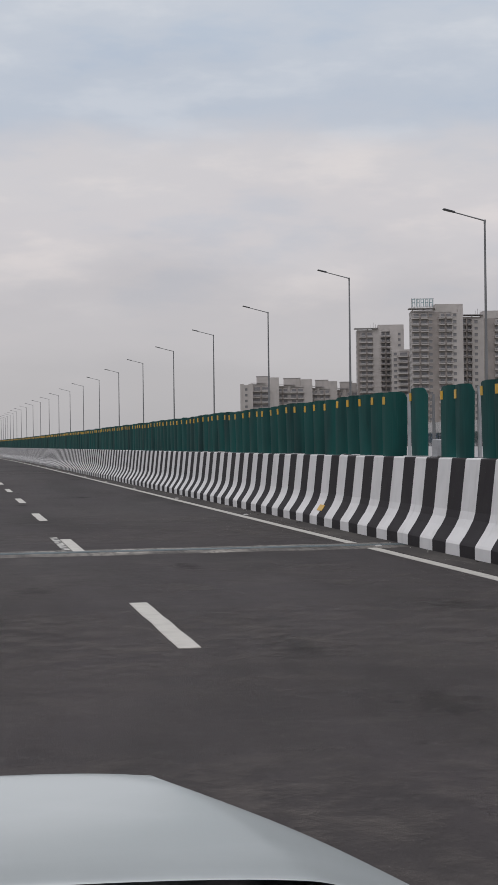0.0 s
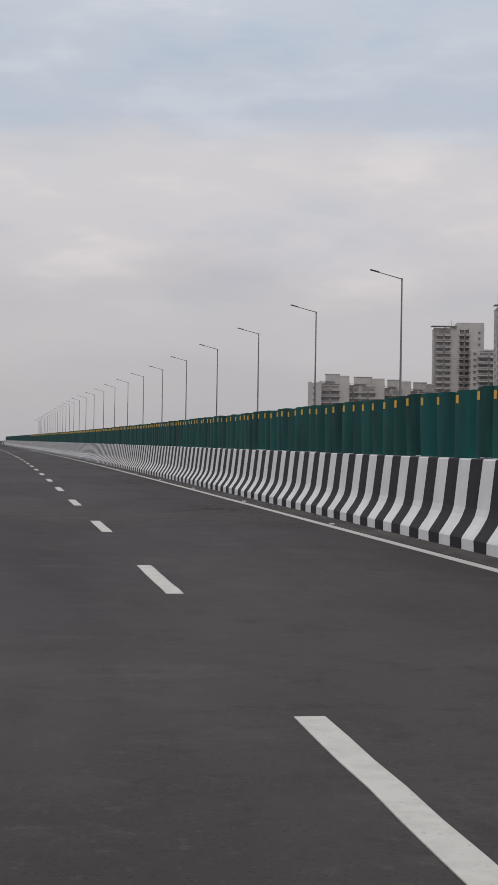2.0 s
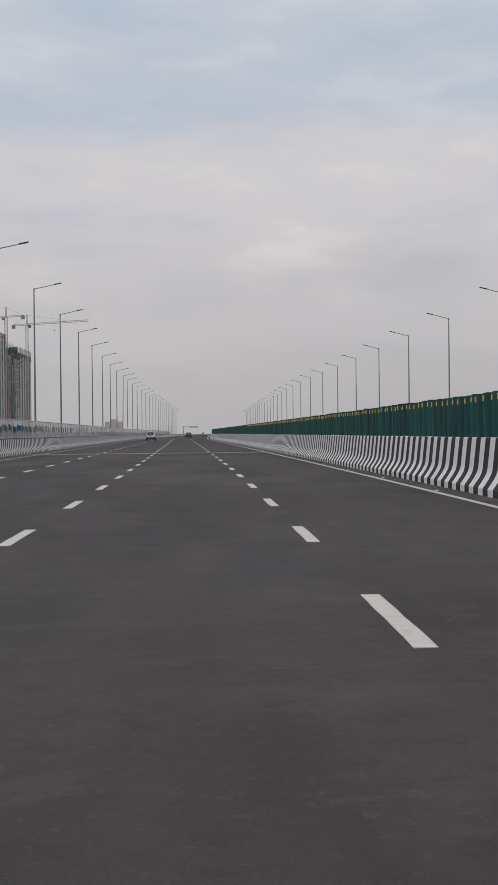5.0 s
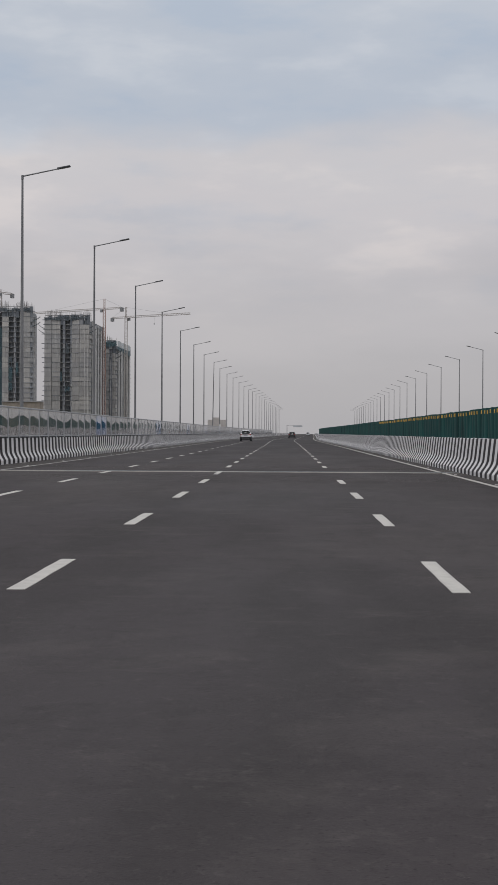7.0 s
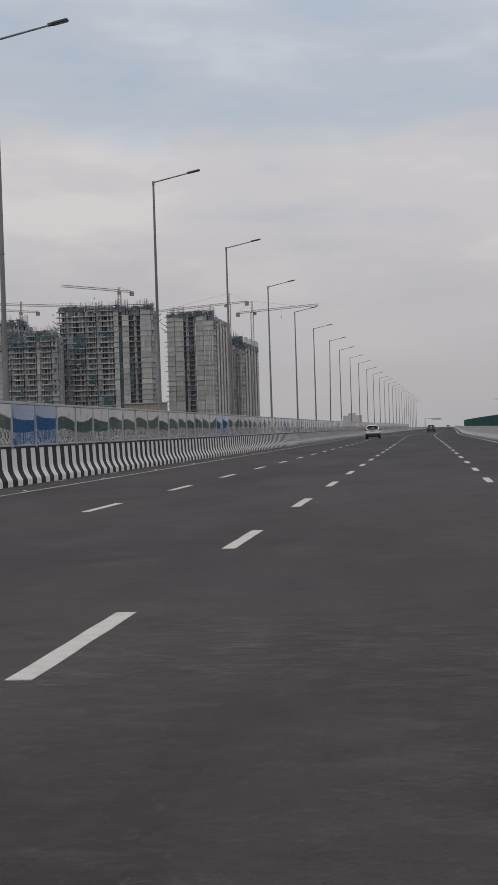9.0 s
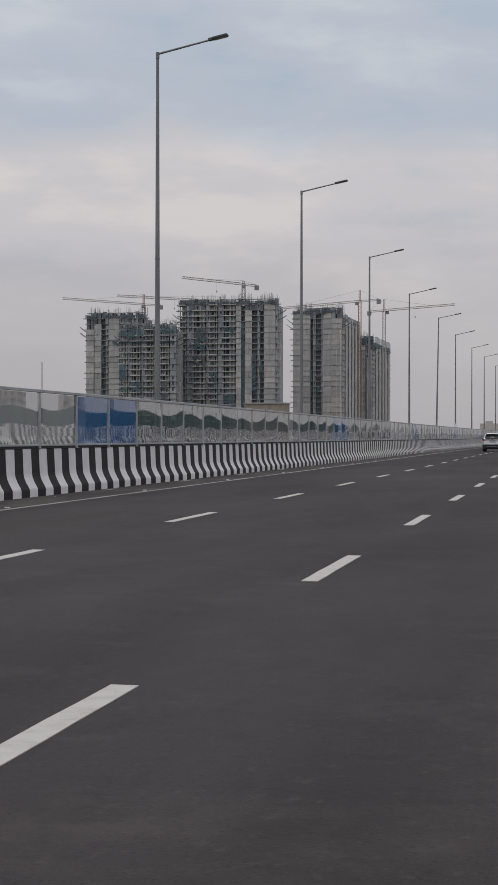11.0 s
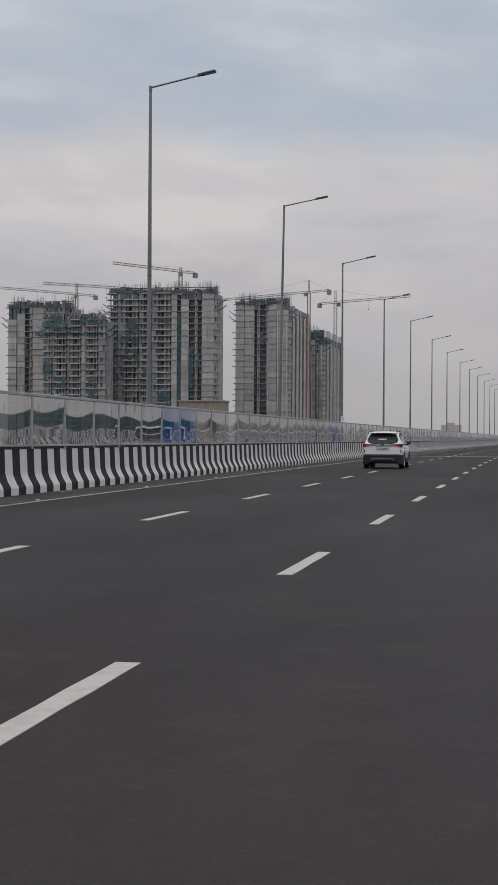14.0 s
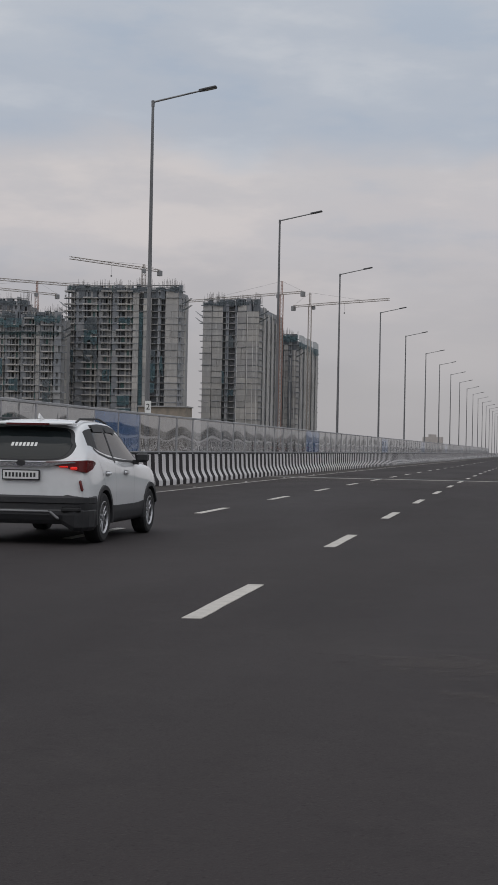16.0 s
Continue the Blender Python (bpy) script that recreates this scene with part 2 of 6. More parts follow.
    def sheet(name, colour, other, alpha, ior):
        s = Mat(name, colour, 0.05, spec=1.0)
        s.rand(other, 1.0)
        s.tone(s.noise(1.2, 5, where="World"), other, 0.45, 0.75, 0.6)
        s.tone(s.noise(6, 5, (1, 1, 0.3), where="World"), tuple(min(1, 2.0 * c + 0.02) for c in colour), 0.60, 0.85, 0.5)
        s.gloss(s.noise(2.5, 4, where="World"), 0.35, 0.7, 0.01, 0.035)
        s.p.inputs["Alpha"].default_value = alpha
        s.p.inputs["IOR"].default_value = ior
        return s.m

    M["clear_sheet"] = sheet("clear_sheet", (0.15, 0.148, 0.146), (0.11, 0.11, 0.11), 0.82, 3.1)
    M["blue_sheet"] = sheet("blue_sheet", (0.028, 0.10, 0.25), (0.035, 0.115, 0.28), 0.95, 1.6)
    a = Mat("tower_concrete", (0.45, 0.425, 0.40), 0.9)
    a.rand((0.28, 0.27, 0.262), 1.0)
    a.tone(a.noise(0.10, 6, where="World"), (0.30, 0.295, 0.30), 0.42, 0.66, 0.75)
    a.tone(a.noise(0.5, 6, (1, 1, 0.2), where="World"), (0.56, 0.54, 0.52), 0.55, 0.8, 0.7)
    a.tone(a.noise(0.9, 6, (1, 1, 0.12), where="World"), (0.17, 0.165, 0.165), 0.57, 0.78, 0.6)
    M["tower_concrete"] = a.m
    a = Mat("pale_pipe", (0.62, 0.60, 0.585), 0.7)
    a.tone(a.noise(0.4, 5, (1, 1, 0.2), where="World"), (0.45, 0.43, 0.42), 0.45, 0.7, 0.8)
    M["pale_pipe"] = a.m
    a = Mat("slab_concrete", (0.36, 0.36, 0.365), 0.9)
    a.rand((0.20, 0.21, 0.23), 1.0)
    a.tone(a.noise(0.14, 6, where="World"), (0.18, 0.195, 0.215), 0.44, 0.64, 0.8)
    M["slab_concrete"] = a.m
    # shaded inner concrete as its own colour, lifted and blued to imitate haze
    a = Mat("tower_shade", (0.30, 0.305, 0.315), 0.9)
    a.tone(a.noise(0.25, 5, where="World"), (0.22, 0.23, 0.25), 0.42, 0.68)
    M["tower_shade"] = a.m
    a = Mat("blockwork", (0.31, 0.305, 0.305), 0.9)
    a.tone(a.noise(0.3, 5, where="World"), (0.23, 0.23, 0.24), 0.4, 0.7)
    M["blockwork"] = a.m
    # dark block piers, their colour paled and blued as if seen through haze
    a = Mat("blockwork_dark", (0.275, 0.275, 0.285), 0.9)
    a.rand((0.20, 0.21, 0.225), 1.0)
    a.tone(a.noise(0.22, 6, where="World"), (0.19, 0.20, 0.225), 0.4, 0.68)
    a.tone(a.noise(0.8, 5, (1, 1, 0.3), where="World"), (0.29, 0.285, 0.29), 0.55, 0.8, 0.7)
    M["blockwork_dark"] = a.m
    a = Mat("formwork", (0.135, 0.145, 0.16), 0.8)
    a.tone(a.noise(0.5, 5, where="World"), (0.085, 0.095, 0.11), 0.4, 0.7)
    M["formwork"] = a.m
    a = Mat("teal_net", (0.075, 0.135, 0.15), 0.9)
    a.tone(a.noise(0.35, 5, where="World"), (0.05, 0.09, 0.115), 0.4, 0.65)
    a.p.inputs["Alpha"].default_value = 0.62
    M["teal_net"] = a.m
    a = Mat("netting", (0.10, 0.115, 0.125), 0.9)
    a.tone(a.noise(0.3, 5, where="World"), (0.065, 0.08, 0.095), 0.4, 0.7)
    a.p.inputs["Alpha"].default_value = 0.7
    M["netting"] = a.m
    M["green_net"] = Mat("green_net", (0.12, 0.195, 0.19), 0.9).m
    M["rebar"] = Mat("rebar", (0.13, 0.12, 0.115), 0.8, 0.3).m
    a = Mat("crane_paint", (0.36, 0.32, 0.29), 0.6)
    M["crane_paint"] = a.m
    M["crane_red"] = Mat("crane_red", (0.36, 0.22, 0.18), 0.6).m
    M["crane_grey"] = Mat("crane_grey", (0.22, 0.22, 0.225), 0.7).m
    a = Mat("facade_light", (0.43, 0.392, 0.378), 0.85)
    a.tone(a.noise(0.15, 6, where="World"), (0.36, 0.33, 0.316), 0.4, 0.7)
    a.tone(a.noise(0.7, 6, (1, 1, 0.15), where="World"), (0.28, 0.255, 0.245), 0.56, 0.8, 0.6)
    M["facade_light"] = a.m
    a = Mat("facade_brown", (0.30, 0.262, 0.247), 0.85)
    a.tone(a.noise(0.2, 6, where="World"), (0.225, 0.20, 0.19), 0.4, 0.7)
    M["facade_brown"] = a.m
    # dark trim and glass of the far flats, greyed up to imitate haze
    a = Mat("facade_dark", (0.33, 0.31, 0.31), 0.85)
    M["facade_dark"] = a.m
    M["window_glass"] = Mat("window_glass", (0.17, 0.165, 0.175), 0.15, spec=0.8).m
    M["letter_blue"] = Mat("letter_blue", (0.22, 0.31, 0.33), 0.5).m
    a = Mat("earth", (0.20, 0.185, 0.16), 0.95)
    a.tone(a.noise(0.02, 6, where="World"), (0.10, 0.115, 0.075), 0.42, 0.62)
    a.tone(a.noise(0.3, 5, where="World"), (0.25, 0.235, 0.205), 0.5, 0.8, 0.6)
    M["earth"] = a.m
    a = Mat("car_white", (0.74, 0.745, 0.75), 0.22)
    a.p.inputs["Coat Weight"].default_value = 0.8
    a.p.inputs["Coat Roughness"].default_value = 0.04
    a.tone(a.noise(3, 5), (0.57, 0.572, 0.572), 0.5, 0.8, 0.6)
    M["shut_grey"] = Mat("shut_grey", (0.25, 0.25, 0.255), 0.6).m
    M["car_white"] = a.m
    a = Mat("car_silver", (0.42, 0.46, 0.465), 0.32, 0.1)
    a.p.inputs["Coat Weight"].default_value = 0.6
    a.p.inputs["Coat Roughness"].default_value = 0.12
    a.tone(a.noise(5, 6), (0.52, 0.56, 0.57), 0.5, 0.8, 0.5)
    a.tone(a.noise(60, 4), (0.42, 0.44, 0.45), 0.66, 0.80, 0.4)
    M["car_silver"] = a.m
    a = Mat("car_dark", (0.03, 0.03, 0.033), 0.3)
    a.p.inputs["Coat Weight"].default_value = 0.7
    M["car_dark"] = a.m
    a = Mat("cladding", (0.022, 0.022, 0.024), 0.6)
    a.tone(a.noise(12, 5), (0.045, 0.043, 0.042), 0.5, 0.8, 0.6)
    M["cladding"] = a.m
    M["car_glass"] = Mat("car_glass", (0.010, 0.013, 0.014), 0.06, spec=0.22).m
    a = Mat("tyre", (0.018, 0.018, 0.019), 0.8)
    a.tone(a.noise(15, 4), (0.05, 0.047, 0.045), 0.5, 0.8, 0.5)
    M["tyre"] = a.m
    M["alloy"] = Mat("alloy", (0.45, 0.45, 0.46), 0.32, 0.8).m
    M["chrome"] = Mat("chrome", (0.6, 0.6, 0.61), 0.15, 1.0).m
    a = Mat("tail_red", (0.12, 0.006, 0.007), 0.15)
    a.p.inputs["Coat Weight"].default_value = 1.0
    M["tail_red"] = a.m
    a = Mat("tail_glow", (0.55, 0.02, 0.01), 0.3)
    a.p.inputs["Emission Color"].default_value = (1.0, 0.03, 0.02, 1)
    a.p.inputs["Emission Strength"].default_value = 0.38
    M["tail_glow"] = a.m
    M["tail_dark"] = Mat("tail_dark", (0.09, 0.012, 0.012), 0.15).m
    M["plate_white"] = Mat("plate_white", (0.7, 0.7, 0.68), 0.5).m
    M["plate_ink"] = Mat("plate_ink", (0.03, 0.03, 0.03), 0.6).m
    M["dash_plastic"] = Mat("dash_plastic", (0.02, 0.02, 0.022), 0.6).m
    a = Mat("hoarding", (0.26, 0.22, 0.18), 0.85)
    a.tone(a.noise(0.5, 4, where="World"), (0.19, 0.165, 0.14), 0.4, 0.7)
    M["hoarding"] = a.m
    # aluminium grey, also pale enough to imitate haze over the distant panel
    M["sign_back"] = Mat("sign_back", (0.42, 0.43, 0.44), 0.5).m
    return M


MAT = make_materials()


# ---- mesh helpers ----
class Shape:
    """Collects vertices and faces, each face with a material, and makes one mesh of them."""

    def __init__(self):
        self.v, self.f, self.k, self.mats = [], [], [], []

    def slot(self, mat):
        if mat not in self.mats:
            self.mats.append(mat)
        return self.mats.index(mat)

    def quad(self, pts, mat):
        n = len(self.v)
        self.v += [tuple(p) for p in pts]
        self.f.append(tuple(range(n, n + len(pts))))
        self.k.append(self.slot(mat))

    def box(self, x0, x1, y0, y1, z0, z1, mat, m=None):
        n = len(self.v)
        pts = [(x, y, z) for z in (z0, z1) for y in (y0, y1) for x in (x0, x1)]
        if m is not None:
            pts = [tuple(m @ Vector(p)) for p in pts]
        self.v += pts
        for q in ((0, 2, 3, 1), (4, 5, 7, 6), (0, 1, 5, 4), (2, 6, 7, 3), (0, 4, 6, 2), (1, 3, 7, 5)):
            self.f.append(tuple(n + i for i in q))
            self.k.append(self.slot(mat))

    def bevelled(self, x0, x1, y0, y1, z0, z1, b, mat, m=None):
        """A box whose twelve edges are chamfered by b."""
        n = len(self.v)
        ring = []
        for z, i in ((z0, b), (z0 + b, 0), (z1 - b, 0), (z1, b)):
            ring.append([(x0 + i + b, y0 + i, z), (x1 - i - b, y0 + i, z), (x1 - i, y0 + i + b, z), (x1 - i, y1 - i - b, z),
                         (x1 - i - b, y1 - i, z), (x0 + i + b, y1 - i, z), (x0 + i, y1 - i - b, z), (x0 + i, y0 + i + b, z)])
        pts = [p for r in ring for p in r]
        if m is not None:
            pts = [tuple(m @ Vector(p)) for p in pts]
        self.v += pts
        s = self.slot(mat)
        for r in range(3):
            for j in range(8):
                a, c = n + r * 8 + j, n + r * 8 + (j + 1) % 8
                self.f.append((a, c, c + 8, a + 8))
                self.k.append(s)
        self.f += [tuple(n + j for j in reversed(range(8))), tuple(n + 24 + j for j in range(8))]
        self.k += [s, s]

    def tube(self, p0, p1, r0, r1, n, mat, caps=True):
        p0, p1 = Vector(p0), Vector(p1)
        q = (p1 - p0).to_track_quat("Z", "Y")
        a = len(self.v)
        for p, r in ((p0, r0), (p1, r1)):
            for i in range(n):
                t = 2 * math.pi * i / n
                self.v.append(tuple(p + q @ Vector((r * math.cos(t), r * math.sin(t), 0))))
        s = self.slot(mat)
        for i in range(n):
            j = (i + 1) % n
            self.f.append((a + i, a + j, a + n + j, a + n + i))
            self.k.append(s)
        if caps:
            self.f += [tuple(a + i for i in reversed(range(n))), tuple(a + n + i for i in range(n))]
            self.k += [s, s]

    def mesh(self, name, smooth=False):
        me = bpy.data.meshes.new(name)
        me.from_pydata(self.v, [], self.f)
        for mat in self.mats:
            me.materials.append(mat)
        me.polygons.foreach_set("material_index", self.k)
        if smooth:
            me.polygons.foreach_set("use_smooth", [True] * len(self.f))
        me.update()
        return me


def part(name, shape, parent=None, label="", m=None, smooth=False):
    """Links a Shape or a mesh as one object under its thing."""
    me = shape.mesh(name, smooth) if isinstance(shape, Shape) else shape
    ob = new(name, me)
    ob.parent = parent
    if m is not None:
        ob.matrix_basis = m
    if label:
        ob["label"] = label
    return ob


def thing(name, label, category, group="", kind="", m=None):
    ob = tagged(new(name), label, category, group, kind)
    if m is not None:
        ob.matrix_basis = m
    return ob


# ---- the line of the road: sideways shift of its middle at every hundred metres ----
BEND = [0.0, 0.0, -0.47, -2.33, -4.49, -6.61, -7.19, -7.42, -7.72]


def bend_curve():
    n, h = len(BEND), 100.0
    a, b = np.zeros((n, n)), np.zeros(n)
    a[0, 0] = a[-1, -1] = 1
    for i in range(1, n - 1):
        a[i, i - 1 : i + 2] = 1, 4, 1
        b[i] = 6 * (BEND[i - 1] - 2 * BEND[i] + BEND[i + 1]) / h**2
    return np.linalg.solve(a, b)


CURVE = bend_curve()


def shift(y):
    h, n = 100.0, len(BEND)
    if y > 800:
        return BEND[-1] - 0.0033 * (y - 800)
    if y < 0:
        return 0.0
    i = min(int(y // h), n - 2)
    t, u = y - h * i, h - (y - h * i)
    return (CURVE[i] * u**3 + CURVE[i + 1] * t**3) / (6 * h) + (BEND[i] / h - CURVE[i] * h / 6) * u + (BEND[i + 1] / h - CURVE[i + 1] * h / 6) * t


def road_pose(lat, y, z=0.0, turn=0.0):
    slope = (shift(y + 1) - shift(y - 1)) / 2
    return pose(lat + shift(y), y, z, 0, 0, turn - math.degrees(math.atan(slope)))


def strip(shape, profile, y0, y1, step, mat):
    """A band along the road: profile points (lat, z) joined from y0 to y1."""
    ys = list(np.arange(y0, y1, step)) + [y1]
    s, n, w = shape.slot(mat), len(shape.v), len(profile)
    for y in ys:
        c = shift(y)
        shape.v += [(lat + c, float(y), z) for lat, z in profile]
    for i in range(len(ys) - 1):
        for j in range(w - 1):
            a = n + i * w + j
            shape.f.append((a, a + 1, a + w + 1, a + w))
            shape.k.append(s)


Y0, Y1 = -20.0, 1900.0
JOINTS = (71.45, 280.7, 516.0)
LANE_A, LANE_B, LANE_C = 1.484, -2.266, -6.016
EDGE_R, EDGE_L, FOOT_R, FOOT_L = 5.27, -9.93, 5.89, -11.38


# ---- ground, deck and road ----
def build_ground():
    s = Shape()
    n, r = 24, 4800.0
    xs = [-r + 2 * r * i / n for i in range(n + 1)]
    for i in range(n):
        for j in range(n):
            s.quad([(xs[i], xs[j], -9), (xs[i + 1], xs[j], -9), (xs[i + 1], xs[j + 1], -9), (xs[i], xs[j + 1], -9)], MAT["earth"])
    tagged(part("ground", s), "dry dusty earth with patches of scrub below the viaduct", "ground", kind="structure")


def build_deck():
    s = Shape()
    strip(s, [(-12.0, -0.02), (-12.0, -0.5), (-8.0, -1.6), (-3.0, -2.6), (16, -2.6), (21, -1.6), (25.2, -0.5), (25.2, -0.02), (-12.0, -0.02)], Y0, Y1, 10, MAT["concrete"])
    tagged(part("viaduct_deck", s), "grey concrete deck of the elevated expressway", "viaduct", kind="structure")
    s = Shape()
    for k in range(int((Y1 - Y0) / 42)):
        y = Y0 + 20 + 42 * k
        c = shift(y)
        s.box(c - 2.5, c + 1.0, y - 1, y + 1, -9, -2.6, MAT["concrete"])
        s.box(c + 12, c + 15.5, y - 1, y + 1, -9, -2.6, MAT["concrete"])
    tagged(part("viaduct_piers", s), "grey concrete piers under the deck", "pier", kind="structure")


def build_road():
    s = Shape()
    lats = [FOOT_L - 0.3] + [FOOT_L + 0.5 + (FOOT_R - FOOT_L - 0.7) * i / 8 for i in range(9)] + [FOOT_R + 0.3]
    strip(s, [(x, 0.0) for x in lats], Y0, Y1, 5, MAT["asphalt"])
    road = tagged(part("road", s), "dark grey asphalt carriageway with four lanes", "road", kind="structure")
    s = Shape()
    strip(s, [(x, 0.0) for x in (6.5, 10, 14, 18, 22, 24.3)], Y0, Y1, 10, MAT["asphalt"])
    tagged(part("opposite_road", s), "dark asphalt carriageway beyond the median", "road", kind="structure")
    # dusty gutters at the foot of both barriers
    s = Shape()
    strip(s, [(FOOT_L - 0.05, 0.004), (FOOT_L + 0.5, 0.004), (EDGE_L - 0.09, 0.002)], Y0, Y1, 5, MAT["gutter"])
    tagged(part("gutter", s), "dusty strip along the foot of the outer barrier", "gutter", kind="structure")
    s = Shape()
    strip(s, [(FOOT_R - 0.50, 0.002), (FOOT_R - 0.2, 0.004), (FOOT_R + 0.05, 0.004)], Y0, Y1, 5, MAT["gutter"])
    tagged(part("gutter", s), "dusty strip along the foot of the median barrier", "gutter", kind="structure")
    # solid edge lines, broken at the joints
    for lat, half, paint in ((EDGE_R, 0.072, "road_paint"), (EDGE_L, 0.055, "dirty_paint")):
        s = Shape()
        cuts = [Y0] + [y for j in JOINTS for y in (j - 0.5, j + 0.5)] + [Y1]
        for a, b in zip(cuts[::2], cuts[1::2]):
            strip(s, [(lat - half - 0.001, 0.001), (lat - half, 0.006), (lat + half, 0.006), (lat + half + 0.001, 0.001)], a, b, 5, MAT[paint])
        tagged(part("edge_line", s), "solid white painted edge line of the carriageway", "road marking", kind="structure")
    # broken lane lines, three metres of paint and six of gap
    rng = random.Random(5)
    kinds = []
    for k in range(5):
        s = Shape()
        w = 0.078
        pts = [(-w, 0), (w, 0)] + [(w + rng.uniform(-0.006, 0.006), 3.04 * i / 6) for i in range(1, 6)] + [(w, 3.04), (-w, 3.04)] + [
            (-w + rng.uniform(-0.006, 0.006), 3.04 * i / 6) for i in range(5, 0, -1)]
        s.quad([(x, y, 0.006) for x, y in pts], MAT["road_paint"])
        for (xa, ya), (xb, yb) in zip(pts, pts[1:] + pts[:1]):
            s.quad([(xa, ya, 0.0005), (xb, yb, 0.0005), (xb, yb, 0.006), (xa, ya, 0.006)], MAT["road_paint"])
        kinds.append(s.mesh("lane_dash"))
    far = Shape()
    for lat, off in ((LANE_A, 65.07), (LANE_B, 65.02), (LANE_C, 65.0)):
        for k in range(-9, 190):
            y = off + 9 * k - 3.04
            if any(y - 0.6 < j < y + 3.7 for j in JOINTS):
                continue
            if 40 < y < 650:
                part("lane_dash", kinds[rng.randrange(5)], road, m=road_pose(lat, y))
            else:
                strip(far, [(lat - 0.078, 0.006), (lat + 0.078, 0.006)], y, y + 3.04, 1.6, MAT["road_paint"])
    ob = part("lane_dashes_beyond", far, road)
    ob["kind"] = "stuff"
    # dashes cut by the joints
    for j in JOINTS:
        for lat in (LANE_A, LANE_B, LANE_C):
            for y0, y1 in ((j - 3.05, j - 0.12), (j + 0.15, j + 2.8)):
                if y0 < j and (j == JOINTS[0] or lat == LANE_A) or y0 > j and j != JOINTS[0]:
                    continue
                s = Shape()
                strip(s, [(lat - 0.08, 0.0005), (lat - 0.078, 0.0105), (lat + 0.078, 0.0105), (lat + 0.08, 0.0005)], y0, y1, 0.7, MAT["road_paint"])
                part("lane_dash", s, road)
    # worn repaint beside the first joint
    s = Shape()
    strip(s, [(LANE_A - 0.20, 0.007), (LANE_A - 0.09, 0.007)], 71.98, 74.8, 0.3, MAT["old_paint"])
    part("worn_dash", s, road, "old broken paint beside the new dash")
    s = Shape()
    strip(s, [(LANE_B - 0.078, 0.005), (LANE_B + 0.078, 0.005)], JOINTS[1] - 3.75, JOINTS[1] - 3.07, 0.2, MAT["old_paint"])
    part("worn_dash", s, road, "old worn end of a dash")
    # raised studs outside both edge lines
    s = Shape()
    low, high = 0.046, 0.030
    for (xa, ya), (xb, yb) in zip(((-1, -1), (1, -1), (1, 1), (-1, 1)), ((1, -1), (1, 1), (-1, 1), (-1, -1))):
        s.quad([(xa * low, ya * low, 0.001), (xb * low, yb * low, 0.001), (xb * high, yb * high, 0.022), (xa * high, ya * high, 0.022)], MAT["stud_white"])
    s.quad([(-high, -high, 0.022), (high, -high, 0.022), (high, high, 0.022), (-high, high, 0.022)], MAT["stud_white"])
    stud = s.mesh("road_stud")
    for lat, first, count in ((EDGE_R + 0.16, 52.4, 27), (EDGE_L - 0.2, 250.2, 34)):
        for k in range(count):
            part("road_stud", stud, road, m=road_pose(lat, first + 9.4 * k))
    # pale cement strips at the foot of the outer parapet
    for k in range(36):
        s = Shape()
        l, w = rng.uniform(0.5, 0.8), rng.uniform(0.05, 0.09)
        pts = [(w * math.cos(t) * rng.uniform(0.8, 1.2), l * math.sin(t) * rng.uniform(0.85, 1.1)) for t in np.linspace(0, 2 * math.pi, 13)[:-1]]
        s.quad([(px, py, 0.0075) for px, py in pts], MAT["concrete"])
        part("cement_spill", s, road, m=road_pose(FOOT_L + 0.22, 253.45 + 7.8525 * k))
    # grit along both gutters
    s = Shape()
    for _ in range(420):
        right = rng.random() < 0.6
        y = rng.uniform(55, 260) if right else rng.uniform(280, 520)
        lat = FOOT_R - abs(rng.gauss(0, 0.16)) - 0.02 if right else FOOT_L + abs(rng.gauss(0, 0.3)) + 0.02
        r = rng.uniform(0.006, 0.02)
        q = road_pose(lat, y, 0.004, rng.uniform(0, 180))
        s.bevelled(-r, r, -r * 0.7, r * 0.7, 0, r * 0.8, r * 0.3, MAT["concrete"] if rng.random() < 0.6 else MAT["gutter"], q)
    tagged(part("grit", s), "loose grit and crumbs along the gutters", "grit", kind="stuff")
    build_patches(road)


